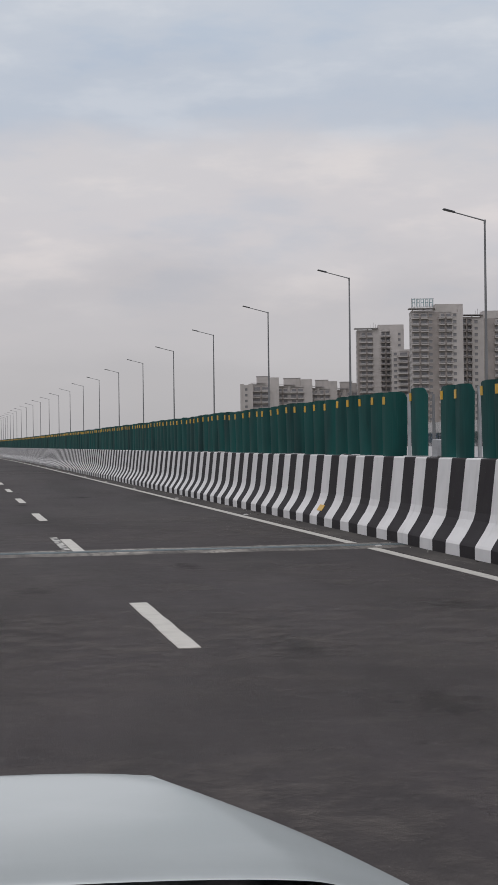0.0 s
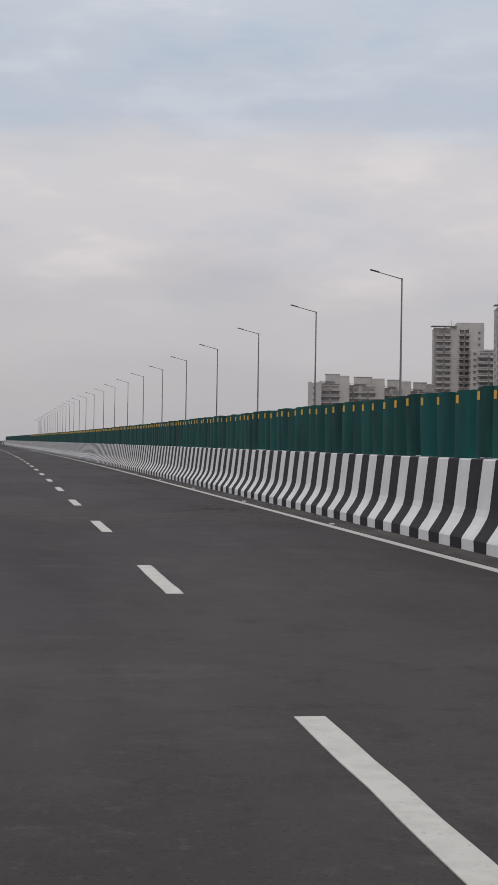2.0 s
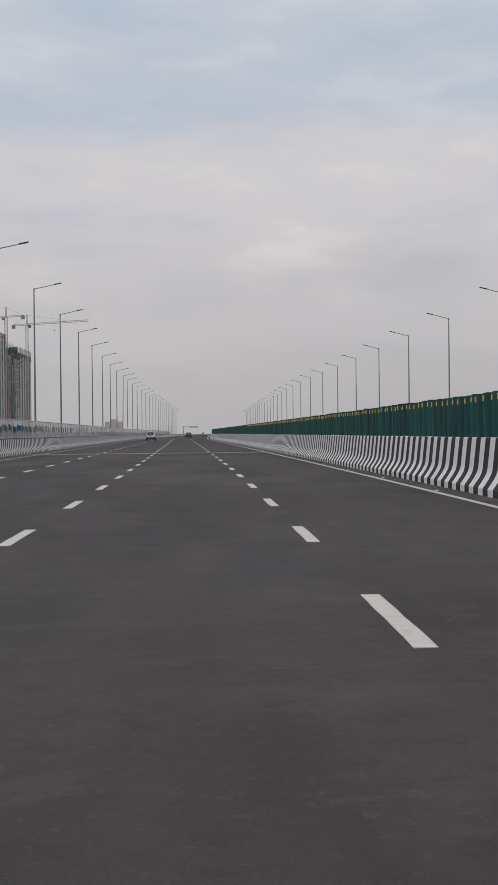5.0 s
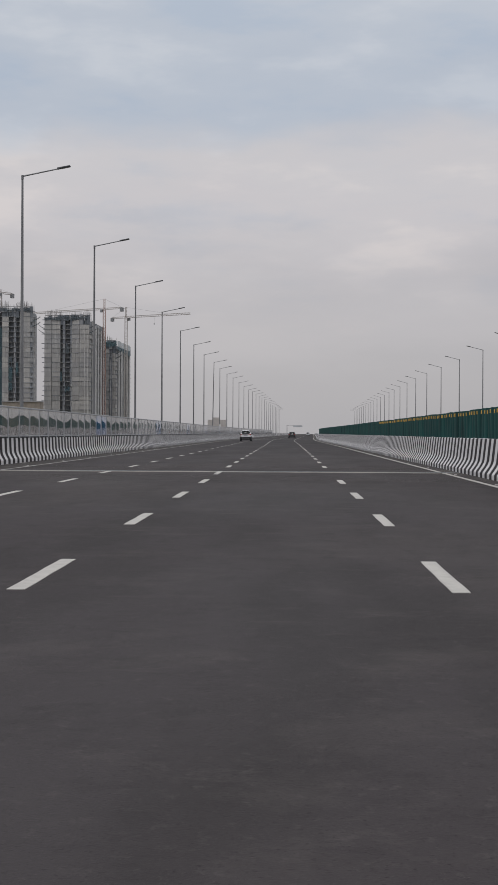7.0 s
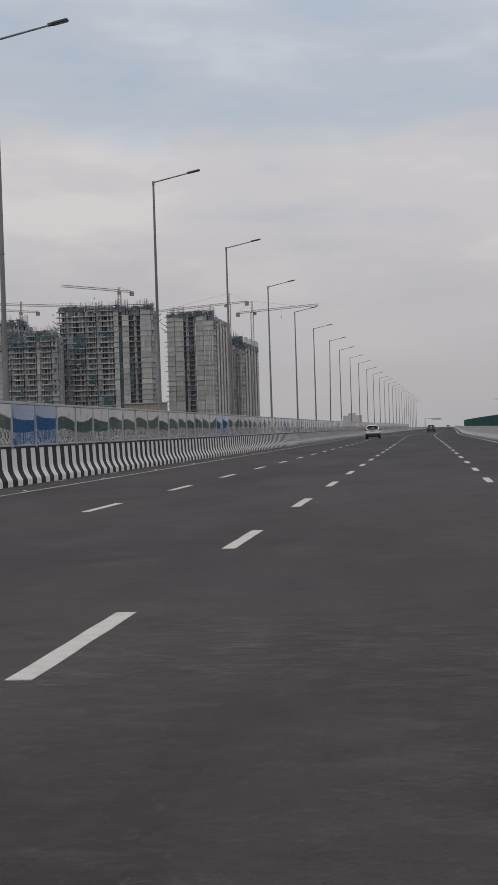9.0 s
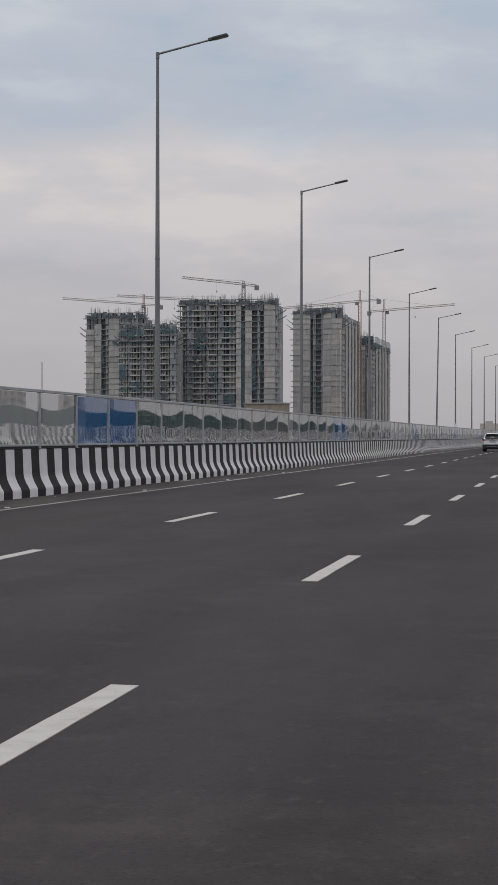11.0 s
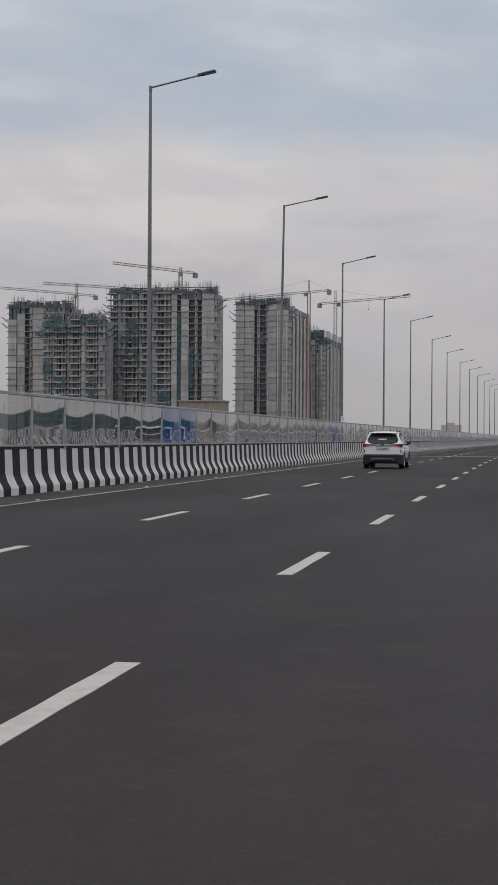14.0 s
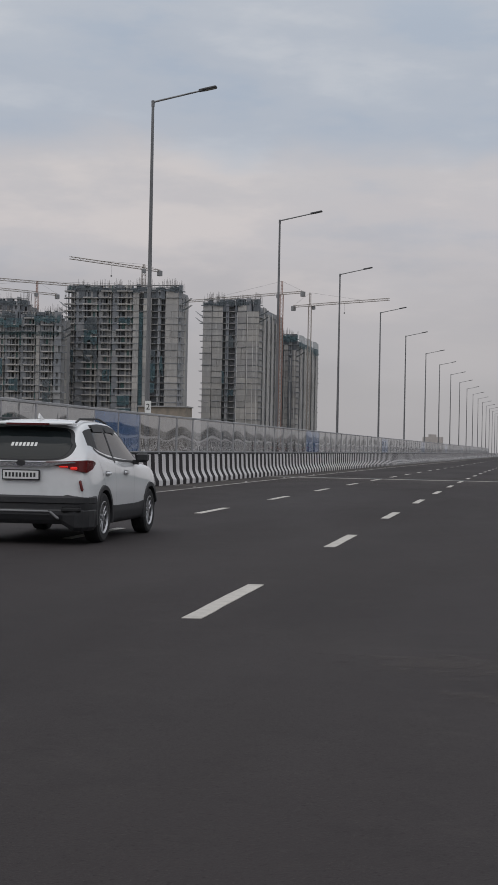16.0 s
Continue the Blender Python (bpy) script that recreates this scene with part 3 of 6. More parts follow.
def build_patches(road):
    """Tar seams and oily stains on the asphalt."""
    rng = random.Random(9)

    def blot(name, lat, y, half_lat, half_y, mat, label=""):
        s = Shape()
        s.quad([(-1, -1, 0), (1, -1, 0), (1, 1, 0), (-1, 1, 0)], MAT[mat])
        part(name, s, road, label, m=pose(lat + shift(y), y, 0.0032) @ Matrix.Diagonal((half_lat * 1.5, half_y * 1.5, 1, 1)))

    for y, a, b in ((78.7, -4.0, 5.3),):
        s = Shape()
        n = 90
        c = shift(y)
        for i in range(n):
            xa, xb = a + (b - a) * i / n, a + (b - a) * (i + 1) / n
            ya, yb = y + 0.10 * math.sin(xa * 2.1) * math.sin(xa * 0.7), y + 0.10 * math.sin(xb * 2.1) * math.sin(xb * 0.7)
            wa, wb = (0.018 + 0.03 * math.sin(k * 1.1) ** 2 + 0.02 * math.sin(k * 0.37) ** 2 for k in (i, i + 1))
            s.quad([(xa + c, ya - wa, 0.003), (xb + c, yb - wb, 0.003), (xb + c, yb + wb, 0.003), (xa + c, ya + wa, 0.003)], MAT["tar"])
        part("tar_seam", s, road, "dark tar seam across the lanes")
    for i, y in enumerate((58.5, 64.5, 76.5, 131.0, 274.0, 286.5, 509.5, 521.0)):
        s = Shape()
        strip(s, [(x, 0.0042 + 0.0006 * (i % 2)) for x in (FOOT_L + 0.8, -6, -2, 2, FOOT_R - 0.3)], y - 6, y + 6, 3, MAT["road_dust"])
        s.v = [(vx, vy - y, vz) for vx, vy, vz in s.v]
        part("dust_film", s, road, "thin pale dust on the asphalt", m=pose(0, y, 0))
    blot("stain", 4.5, 161.8, 0.55, 0.5, "oil_stain")
    blot("stain", 4.05, 151.2, 0.35, 0.9, "oil_stain")
    blot("stain", 1.45, 97.0, 0.10, 0.22, "oil_stain")
    blot("stain", 1.35, 96.35, 0.07, 0.16, "oil_stain")
    blot("stain", 1.66, 96.35, 0.07, 0.16, "oil_stain")
    blot("stain", 4.15, 133.1, 0.45, 0.7, "oil_stain")
    blot("stain", 4.6, 112.4, 0.35, 1.2, "oil_stain")
    blot("stain", 1.68, 147.0, 0.06, 0.12, "oil_stain")
    # dark and pale patches on the worn asphalt before the first joint
    for i in range(4):
        for j in range(6):
            if rng.random() < 0.75:
                blot("stain", -0.9 + 1.6 * i + rng.uniform(-0.2, 0.2), 57.2 + 2.3 * j + rng.uniform(-0.2, 0.2), rng.uniform(0.2, 0.38), rng.uniform(0.25, 0.55), rng.choice(("oil_stain", "grit_stain", "grit_stain")))
    blot("scuff", -0.16, 456.1, 0.7, 0.5, "grit_stain")
    blot("scuff", 0.2, 454.9, 0.4, 0.2, "grit_stain")
    blot("stain", 1.37, 87.5, 0.13, 0.35, "oil_stain")
    blot("stain", 3.2, 92.0, 0.3, 0.6, "oil_stain")
    blot("scuff", 0.75, 160.3, 0.05, 0.05, "pale_stain")


def build_joint(y):
    """A strip-seal expansion joint between two bands of repair mortar."""
    worn = y == JOINTS[0]
    band = MAT["joint_mortar"] if worn else MAT["joint_concrete"]
    wide, spread = (0.46, 0.09) if worn else (0.60, 0.12)
    joint = thing("expansion_joint", "steel strip seal expansion joint between worn mortar bands" if worn else "steel strip seal expansion joint between pale concrete bands", "expansion joint", "joints across the road", "structure")
    rng = random.Random(int(y))
    for side in (-1, 1):
        s = Shape()
        lat, steps = FOOT_L + 0.1, 70
        w = (FOOT_R - FOOT_L - 0.2) / steps
        rough = 0.06 if worn else 0.025
        edge = [wide + rng.uniform(-rough, rough) for _ in range(steps + 1)]
        for i in range(steps):
            a, b = lat + i * w, lat + (i + 1) * w
            c = shift(y)
            p = [(a + c, y + side * (spread + 0.02), 0.009), (b + c, y + side * (spread + 0.02), 0.009), (b + c, y + side * edge[i + 1], 0.006), (a + c, y + side * edge[i], 0.006)]
            r = [p[3], p[2], (b + c, y + side * (edge[i + 1] + 0.10), 0.0005), (a + c, y + side * (edge[i] + 0.10), 0.0005)]
            for q in (p, r):
                s.quad(q if side > 0 else q[::-1], band)
        part("mortar_band", s, joint, "sandy repair mortar, broken at the edges" if worn else "smooth sand-coloured concrete band")
    for off in (-spread, -spread / 3, spread / 3, spread):
        s = Shape()
        c = shift(y)
        s.bevelled(FOOT_L + 0.05 + c, FOOT_R - 0.05 + c, y + off - 0.02, y + off + 0.02, -0.02, 0.016, 0.005, MAT["joint_steel"])
        part("steel_rail", s, joint)
    s = Shape()
    c = shift(y)
    s.box(FOOT_L + 0.05 + c, FOOT_R - 0.05 + c, y - spread - 0.015, y + spread + 0.015, -0.02, 0.005, MAT["rubber"])
    part("rubber_seal", s, joint)


# ---- barriers ----
STRIPE = 0.5175


def barrier_mesh(profile, mat_a, mat_b, rng, front=3, n=8, stripe=STRIPE):
    """Painted stripes of a concrete barrier; profile runs up the front, over the top and down the back."""
    s = Shape()
    w = len(profile)
    cols = []
    for i in range(n + 1):
        y = i * stripe + (0.006 if i == 0 else -0.006 if i == n else 0)
        cols.append([(lat, y + (0 if i in (0, n) else rng.uniform(-0.012, 0.012)), z) for lat, z in profile])
    for i in range(n):
        mat = (mat_a, mat_b)[i % 2]
        a, b = cols[i], cols[i + 1]
        for j in range(w - 1):
            s.quad([a[j], a[j + 1], b[j + 1], b[j]], mat if j <= front else MAT["concrete"])
    s.quad(list(reversed(cols[0])), MAT["concrete"])
    s.quad(cols[n], MAT["concrete"])
    return s.mesh("barrier_segment")


def run_of_barrier(name, label, lat, profile, first, y_from, y_to, swap=False, front=3, drift={}):
    """Segments of eight stripes, counted from the one that begins at first; drift: how far some begin off the even spacing."""
    run = thing(name, label, "crash barrier", kind="structure")
    rng = random.Random(len(name))
    mats = (MAT["black_paint"], MAT["white_paint"])
    if swap:
        mats = mats[::-1]
    kinds = [barrier_mesh(profile, *mats, rng, front) for _ in range(4)]
    length = 8 * STRIPE
    for k in range(math.ceil((y_from - first) / length), math.ceil((y_to - first) / length)):
        a, b = drift.get(k, 0.0), drift.get(k + 1, 0.0)
        part("barrier_segment", kinds[rng.randrange(4)], run, m=road_pose(lat, first + k * length + a) @ Matrix.Diagonal((1, 1 + (b - a) / length, 1, 1)))
    return run


def build_barriers():
    median = [(0, 0), (0.0, 0.145), (0.015, 0.175), (0.06, 0.24), (0.125, 0.335), (0.178, 0.435), (0.205, 0.53), (0.275, 1.165), (0.29, 1.182), (0.55, 1.182), (0.565, 1.165), (0.635, 0.53), (0.66, 0.44), (0.77, 0.265), (0.84, 0.145), (0.84, 0.0)]
    run = run_of_barrier("barrier_median", "concrete median barrier painted in black and white stripes", FOOT_R, median, 83.52, 83.5, 1240, front=16, drift={1: -0.05, 2: -0.15, 3: -0.23, 4: -0.14, 5: -0.05, 7: -0.13})
    # the segments on both sides of the first joint, painted with wider stripes; the nearer ones stand a little proud
    rng = random.Random(21)
    mats = (MAT["black_paint"], MAT["white_paint"])
    for y, n, stripe, turn, out in ((71.33, 7, 0.53, -1, 0.0), (75.04, 8, 0.53, 1, 0.0), (79.28, 8, 0.53, 1, 0.0), (67.0, 8, 0.535, -1, -0.03)):
        part("barrier_segment", barrier_mesh(median, *mats[::turn], rng, 16, n, stripe), run, m=road_pose(FOOT_R + out, y))
    # worn yellow marker plate on the slope of the barrier
    s = Shape()
    s.bevelled(-0.058, 0.058, -0.17, 0.17, -0.004, 0.004, 0.002, MAT["yellow_tag"])
    part("marker_plate", s, run, "worn yellow marker plate", m=road_pose(FOOT_R + 0.088, 76.68, 0.289) @ pose(0, 0, 0, 0, -55.6, 0))
    near = barrier_mesh(median, *mats[::-1], rng, 16)
    for k in range(1, 8):
        part("barrier_segment", near, run, m=road_pose(FOOT_R - 0.03, 67.0 - 8 * STRIPE * k))
    outer = [(-0.215, 0), (-0.215, 1.055), (-0.20, 1.065), (-0.185, 1.065), (-0.17, 1.05), (-0.145, 0.52), (-0.13, 0.44), (-0.09, 0.34), (-0.04, 0.25), (-0.01, 0.20), (0.0, 0.16), (0, 0)]
    run_of_barrier("barrier_outer", "concrete parapet painted in black and white stripes", FOOT_L, outer, 382.01, 33, 1240, swap=True, front=12)
    s = Shape()
    strip(s, [(23.9, 0), (23.9, 0.16), (24.04, 0.40), (24.12, 1.1), (24.3, 1.1), (24.34, 0)], Y0, Y1, 10, MAT["white_paint"])
    tagged(part("barrier_far_side", s), "pale concrete parapet on the far side of the opposite carriageway", "crash barrier", kind="structure")


def fence_plate():
    """One anti-glare plate: a shallow arc with rounded top corners."""
    s = Shape()
    w, h, n, t = 0.83, 0.955, 12, 0.006
    us = [-1 + 2 * i / n for i in range(n + 1)]
    front, back = [], []
    for off, out in ((0.0, front), (t, back)):
        for u in us:
            x = 0.055 * (1 - u * u) * -1 + off
            top = h - (0.10 * max(0, (abs(u) - 0.72) / 0.28) ** 2) - 0.012 * abs(u)
            out.append([(x, u * w * 0.465, 0.0), (x, u * w * 0.487, h * 0.5), (x, u * w / 2, top)])
    for i in range(n):
        for r in range(2):
            a, b = front[i], front[i + 1]
            s.quad([a[r], a[r + 1], b[r + 1], b[r]], MAT["green_plate"])
            a, b = back[i], back[i + 1]
            s.quad([a[r], b[r], b[r + 1], a[r + 1]], MAT["green_plate"])
        s.quad([front[i][2], back[i][2], back[i + 1][2], front[i + 1][2]], MAT["green_plate"])
    for i in (0, n):
        for r in range(2):
            s.quad([front[i][r], back[i][r], back[i][r + 1], front[i][r + 1]], MAT["green_plate"])
    return s.mesh("plate", smooth=True)


def build_fence():
    fence = thing("anti_glare_fence", "dark green plastic anti-glare plates with yellow tags on the median", "fence")
    plate = fence_plate()
    tag = Shape()
    tag.bevelled(-0.006, 0.004, -0.031, 0.031, -0.058, 0.058, 0.003, MAT["yellow_tag"])
    tag = tag.mesh("tag")
    s = Shape()
    s.tube((0, 0, 0), (0, 0, 0.86), 0.02, 0.02, 8, MAT["galvanised"])
    s.box(-0.05, 0.05, -0.05, 0.05, 0.0, 0.012, MAT["galvanised"])
    post = s.mesh("post")
    rng = random.Random(11)
    lat, z, pitch = FOOT_R + 0.42, 1.184, 0.777
    places, y = [], 45.0
    while y < 530:
        if not 68.95 < y < 73.7:
            places.append(y)
        y += pitch + rng.uniform(-0.04, 0.04) + (0.10 if rng.random() < 0.06 else 0)
    # gaps beside the joint and where a post shows between two plates
    places = sorted(places + [69.28, 70.33, 70.87, 72.27, 73.50])
    narrow = (84.1, 122.3, 123.75)
    for g in narrow:
        k = min(range(1, len(places)), key=lambda i: abs((places[i - 1] + places[i]) / 2 - g))
        places = [p - 0.05 for p in places[:k]] + [p + 0.05 for p in places[k:]]
    count = 0
    rest_plates, rest_tags = [], []
    for y in places:
        turned = (1.0 if 69 < y < 73 else 9.0) + rng.uniform(-3, 3)
        m = road_pose(lat + rng.uniform(-0.015, 0.015), y, z + rng.uniform(-0.012, 0.018), turned) @ pose(0, 0, 0, 0, rng.uniform(-1.2, 1.2), 0)
        mt = m @ pose(-0.047, 0.25 + rng.uniform(-0.015, 0.015), 0.83, rng.uniform(-4, 4), 0, 9)
        if count < 295:
            p = part("plate", plate, fence, m=m)
            t = new("tag", tag)
            t.parent = p
            t.matrix_basis = m.inverted() @ mt
            count += 1
        else:
            rest_plates.append(m)
            if y < 330:
                rest_tags.append(mt)
    s = Shape()
    s.tube((0, 0, 0), (0, 0, 0.90), 0.026, 0.026, 10, MAT["rail_grey"])
    s.box(-0.07, 0.07, -0.07, 0.07, 0.0, 0.012, MAT["rail_grey"])
    pale = s.mesh("post")
    for g in (69.81, 72.80) + narrow:
        part("post", pale, fence, "pale galvanised post in a gap", m=road_pose(lat + 0.06, g, 1.183))
    for k in range(60):
        part("post", post, fence, m=road_pose(lat + 0.05, 46 + 2.33 * k, 1.183))
    s = Shape()
    s.bevelled(-0.06, 0.06, -0.13, 0.13, 0.0, 0.24, 0.012, MAT["rail_grey"])
    part("junction_box", s, fence, "small grey box in the gap of the fence", m=road_pose(lat + 0.05, 71.42, 1.183))
    for name, me, poses_ in (("plates_beyond", plate, rest_plates), ("tags_beyond", tag, rest_tags)):
        vs = np.array([v.co for v in me.vertices])
        fs = [tuple(p.vertices) for p in me.polygons]
        allv, allf = [], []
        for m in poses_:
            a = np.array(m)
            n = len(allv)
            allv += (vs @ a[:3, :3].T + a[:3, 3]).tolist()
            allf += [tuple(n + i for i in f) for f in fs]
        joined = bpy.data.meshes.new(name)
        joined.from_pydata(allv, [], allf)
        joined.materials.append(me.materials[0])
        ob = part(name, joined, fence)
        ob["kind"] = "stuff"


# ---- noise barrier ----
PANE = 2.6175


def pane_mesh(bow, sag, mat):
    """A sheet held at its edges and bowed by its own weight."""
    s = Shape()
    nx, nz, w, h = 14, 6, PANE - 0.10, 1.15
    grid = []
    for i in range(nx + 1):
        u = -1 + 2 * i / nx
        col = []
        for j in range(nz + 1):
            v = -1 + 2 * j / nz
            x = bow * (1 - u * u) + sag * (u * u - 0.4) * v + 0.25 * sag * math.sin(2.6 * u + 40 * bow) * v
            col.append((x, u * w / 2, 0.0 + h * j / nz))
        grid.append(col)
    for i in range(nx):
        for j in range(nz):
            s.quad([grid[i][j], grid[i + 1][j], grid[i + 1][j + 1], grid[i][j + 1]], mat)
    return s.mesh("pane", smooth=True)


def build_noise_wall():
    wall = thing("noise_barrier", "steel framed noise barrier of cloudy clear and blue plastic panes", "noise barrier")
    rng = random.Random(3)
    bows = (0.010, 0.018, -0.010, 0.024, 0.014, -0.016)
    clear = [pane_mesh(b, rng.choice((-1, 1, 1)) * rng.uniform(0.002, 0.0055), MAT["clear_sheet"]) for b in bows]
    blue = [pane_mesh(b, rng.uniform(0.001, 0.003), MAT["blue_sheet"]) for b in bows[:2]]
    s = Shape()
    s.bevelled(-0.035, 0.035, -0.04, 0.04, 0.0, 1.30, 0.006, MAT["rail_grey"])
    s.box(-0.06, 0.06, -0.07, 0.07, 0.0, 0.012, MAT["rail_grey"])
    post = s.mesh("post")
    s = Shape()
    s.bevelled(-0.045, 0.045, -PANE / 2 + 0.002, PANE / 2 - 0.002, 0, 0.07, 0.008, MAT["rail_grey"])
    top = s.mesh("top_rail")
    s = Shape()
    s.bevelled(-0.03, 0.03, -PANE / 2 + 0.041, PANE / 2 - 0.041, 0, 0.045, 0.006, MAT["rail_grey"])
    low = s.mesh("bottom_rail")
    # added black strip that stands in for the dark gap below the rail
    s = Shape()
    s.box(-0.012, 0.012, -PANE / 2 + 0.072, PANE / 2 - 0.072, 0, 0.0525, MAT["rubber"])
    gasket = s.mesh("gasket")
    lat = FOOT_L - 0.175
    k0 = int((60 - 320.0) / PANE)
    for k in range(k0, k0 + 296):
        y = 320.0 + PANE * k
        m = road_pose(lat, y + PANE / 2, 0)
        part("post", post, wall, m=road_pose(lat, y, 1.066))
        part("top_rail", top, wall, m=m @ pose(0, 0, 2.325))
        part("bottom_rail", low, wall, m=m @ pose(0, 0, 1.117))
        part("gasket", gasket, wall, m=m @ pose(0, 0, 1.064))
        kind = blue if k % 16 in (0, 1) else clear
        part("pane", kind[rng.randrange(len(kind))], wall, "bright blue pane" if kind is blue else "", m=m @ pose(0, 0, 1.162, 0, 1.2 + rng.uniform(-0.25, 0.25), rng.uniform(-0.4, 0.4)))
    far = thing("noise_barrier", "pale noise barrier along the far side of the opposite carriageway", "noise barrier")
    s = Shape()
    strip(s, [(24.2, 1.1), (24.2, 2.35), (24.24, 2.35), (24.24, 1.1)], 40, 900, 10, MAT["clear_sheet"])
    part("panes", s, far)
    s = Shape()
    for k in range(330):
        y = 40 + PANE * k
        c = shift(y)
        s.box(c + 24.16, c + 24.195, y - 0.04, y + 0.04, 1.1, 2.37, MAT["rail_grey"])
    part("posts", s, far)


# ---- street lamps ----
def street_lamp(height, reach, rise, label, group, m):
    """A tapered eight-sided pole with one arm towards +x."""
    lamp = thing("street_lamp", label, "street lamp", group, m=m)
    s = Shape()
    s.tube((0, 0, 0.02), (0, 0, height), 0.092, 0.045, 8, MAT["galvanised"])
    s.tube((0, 0, height * 0.52), (0, 0, height * 0.52 + 0.03), 0.078, 0.078, 8, MAT["galvanised"])
    part("pole", s, lamp)
    s = Shape()
    s.box(-0.16, 0.16, -0.16, 0.16, 0, 0.022, MAT["galvanised"])
    for a, b in ((-1, -1), (1, -1), (1, 1), (-1, 1)):
        s.tube((a * 0.12, b * 0.12, 0.022), (a * 0.12, b * 0.12, 0.06), 0.014, 0.014, 6, MAT["dark_steel"])
    part("base_plate", s, lamp)
    s = Shape()
    tip = reach - 0.42
    s.tube((-0.05, 0, height - 0.03), (tip, 0, height - 0.03 + (rise + 0.03) * tip / reach), 0.034, 0.028, 8, MAT["galvanised"])
    s.tube((0, 0, height - 0.16), (0, 0, height + 0.03), 0.056, 0.056, 8, MAT["galvanised"])
    part("arm", s, lamp)
    s = Shape()
    tilt = math.degrees(math.atan2(rise, reach))
    q = pose(tip - 0.03, 0, height + rise * tip / reach, 0, -tilt, 0)
    s.bevelled(0, 0.20, -0.05, 0.05, -0.045, 0.05, 0.015, MAT["lamp_body"], q)
    s.bevelled(0.12, 0.60, -0.12, 0.12, -0.035, 0.035, 0.02, MAT["lamp_body"], q)
    head = part("lamp_head", s, lamp)
    s = Shape()
    s.box(0.20, 0.56, -0.09, 0.09, -0.041, -0.0355, MAT["lamp_lens"], q)
    g = new("lens", s.mesh("lens"))
    g.parent = head
    return lamp


def build_lamps():
    first = street_lamp(12.6, 1.98, 0.40, "slim galvanised street lamp with one arm over the carriageway", "lamps along the outer parapet", road_pose(-11.69, 295.21 + 24.872 * -9))
    # poles stand a little unevenly: along the road and in height, one of them leaning
    uneven = {4: (0.0, -0.08), 5: (0.0, -0.16), 6: (0.05, -0.12), 7: (0.5, -0.02), 8: (0.05, 0.01), 9: (1.1, 0.06), 10: (0.0, 0.16), 11: (0.9, 0.03), 12: (-0.3, -0.09), 13: (1.0, -0.1)}
    for k in range(-8, 28):
        y = 295.21 + 24.872 * k
        onward, taller = uneven.get(k, (0.0, 0.0))
        lamp = copy_thing(first, road_pose(-11.69, y + onward) @ pose(0, 0, 0, 0, 1.0 if k == 7 else 0.0, 0))
        lamp.scale = (1, 1, 1 + taller / 12.6)
        if k in (5, 7):
            # a few loose ties left of a wound cable
            for z in (1.1, 2.05, 4.9):
                s = Shape()
                at = []
                for i in range(15):
                    a = 2 * math.pi * i / 12
                    r = 0.092 - 0.047 * z / 12.6 + 0.006
                    at.append((r * math.cos(a), r * math.sin(a), z + 0.012 * i))
                for p, q in zip(at, at[1:]):
                    s.tube(p, q, 0.006, 0.006, 4, MAT["rail_grey"], False)
                part("cable_tie", s, lamp, "pale cable end round the pole")
    right = street_lamp(11.77, 1.92, 0.46, "slim galvanised street lamp with one arm on the far parapet", "lamps along the far parapet", road_pose(24.51, 119.41 - 24.872, 0, 180))
    for k in range(0, 34):
        copy_thing(right, road_pose(24.51, 119.41 + 24.872 * k, 0, 180))
    # small number plate strapped to one of the poles
    for y in (295.21 + 24.872 * 8,):
        plate = thing("pole_plate", "small white number plate strapped to a lamp pole", "sign", "plates on the poles", m=road_pose(-11.63, y - 0.065, 2.60))
        s = Shape()
        s.bevelled(-0.105, 0.105, -0.01, 0.0, -0.2, 0.2, 0.004, MAT["plate_white"])
        part("panel", s, plate)
        cu = bpy.data.curves.new("digit", "FONT")
        cu.body, cu.size, cu.align_x, cu.align_y = "2", 0.27, "CENTER", "CENTER"
        cu.extrude = 0.002
        cu.materials.append(MAT["plate_ink"])
        t = new("digit", cu)
        t.parent = plate
        t.matrix_basis = pose(0, -0.014, 0, 90, 0, 0)


build_ground()
build_deck()
build_road()
for y in JOINTS:
    build_joint(y)
build_barriers()
build_fence()
build_noise_wall()
build_lamps()
# ==== buildings and vehicles ====
GROUND = -9.0


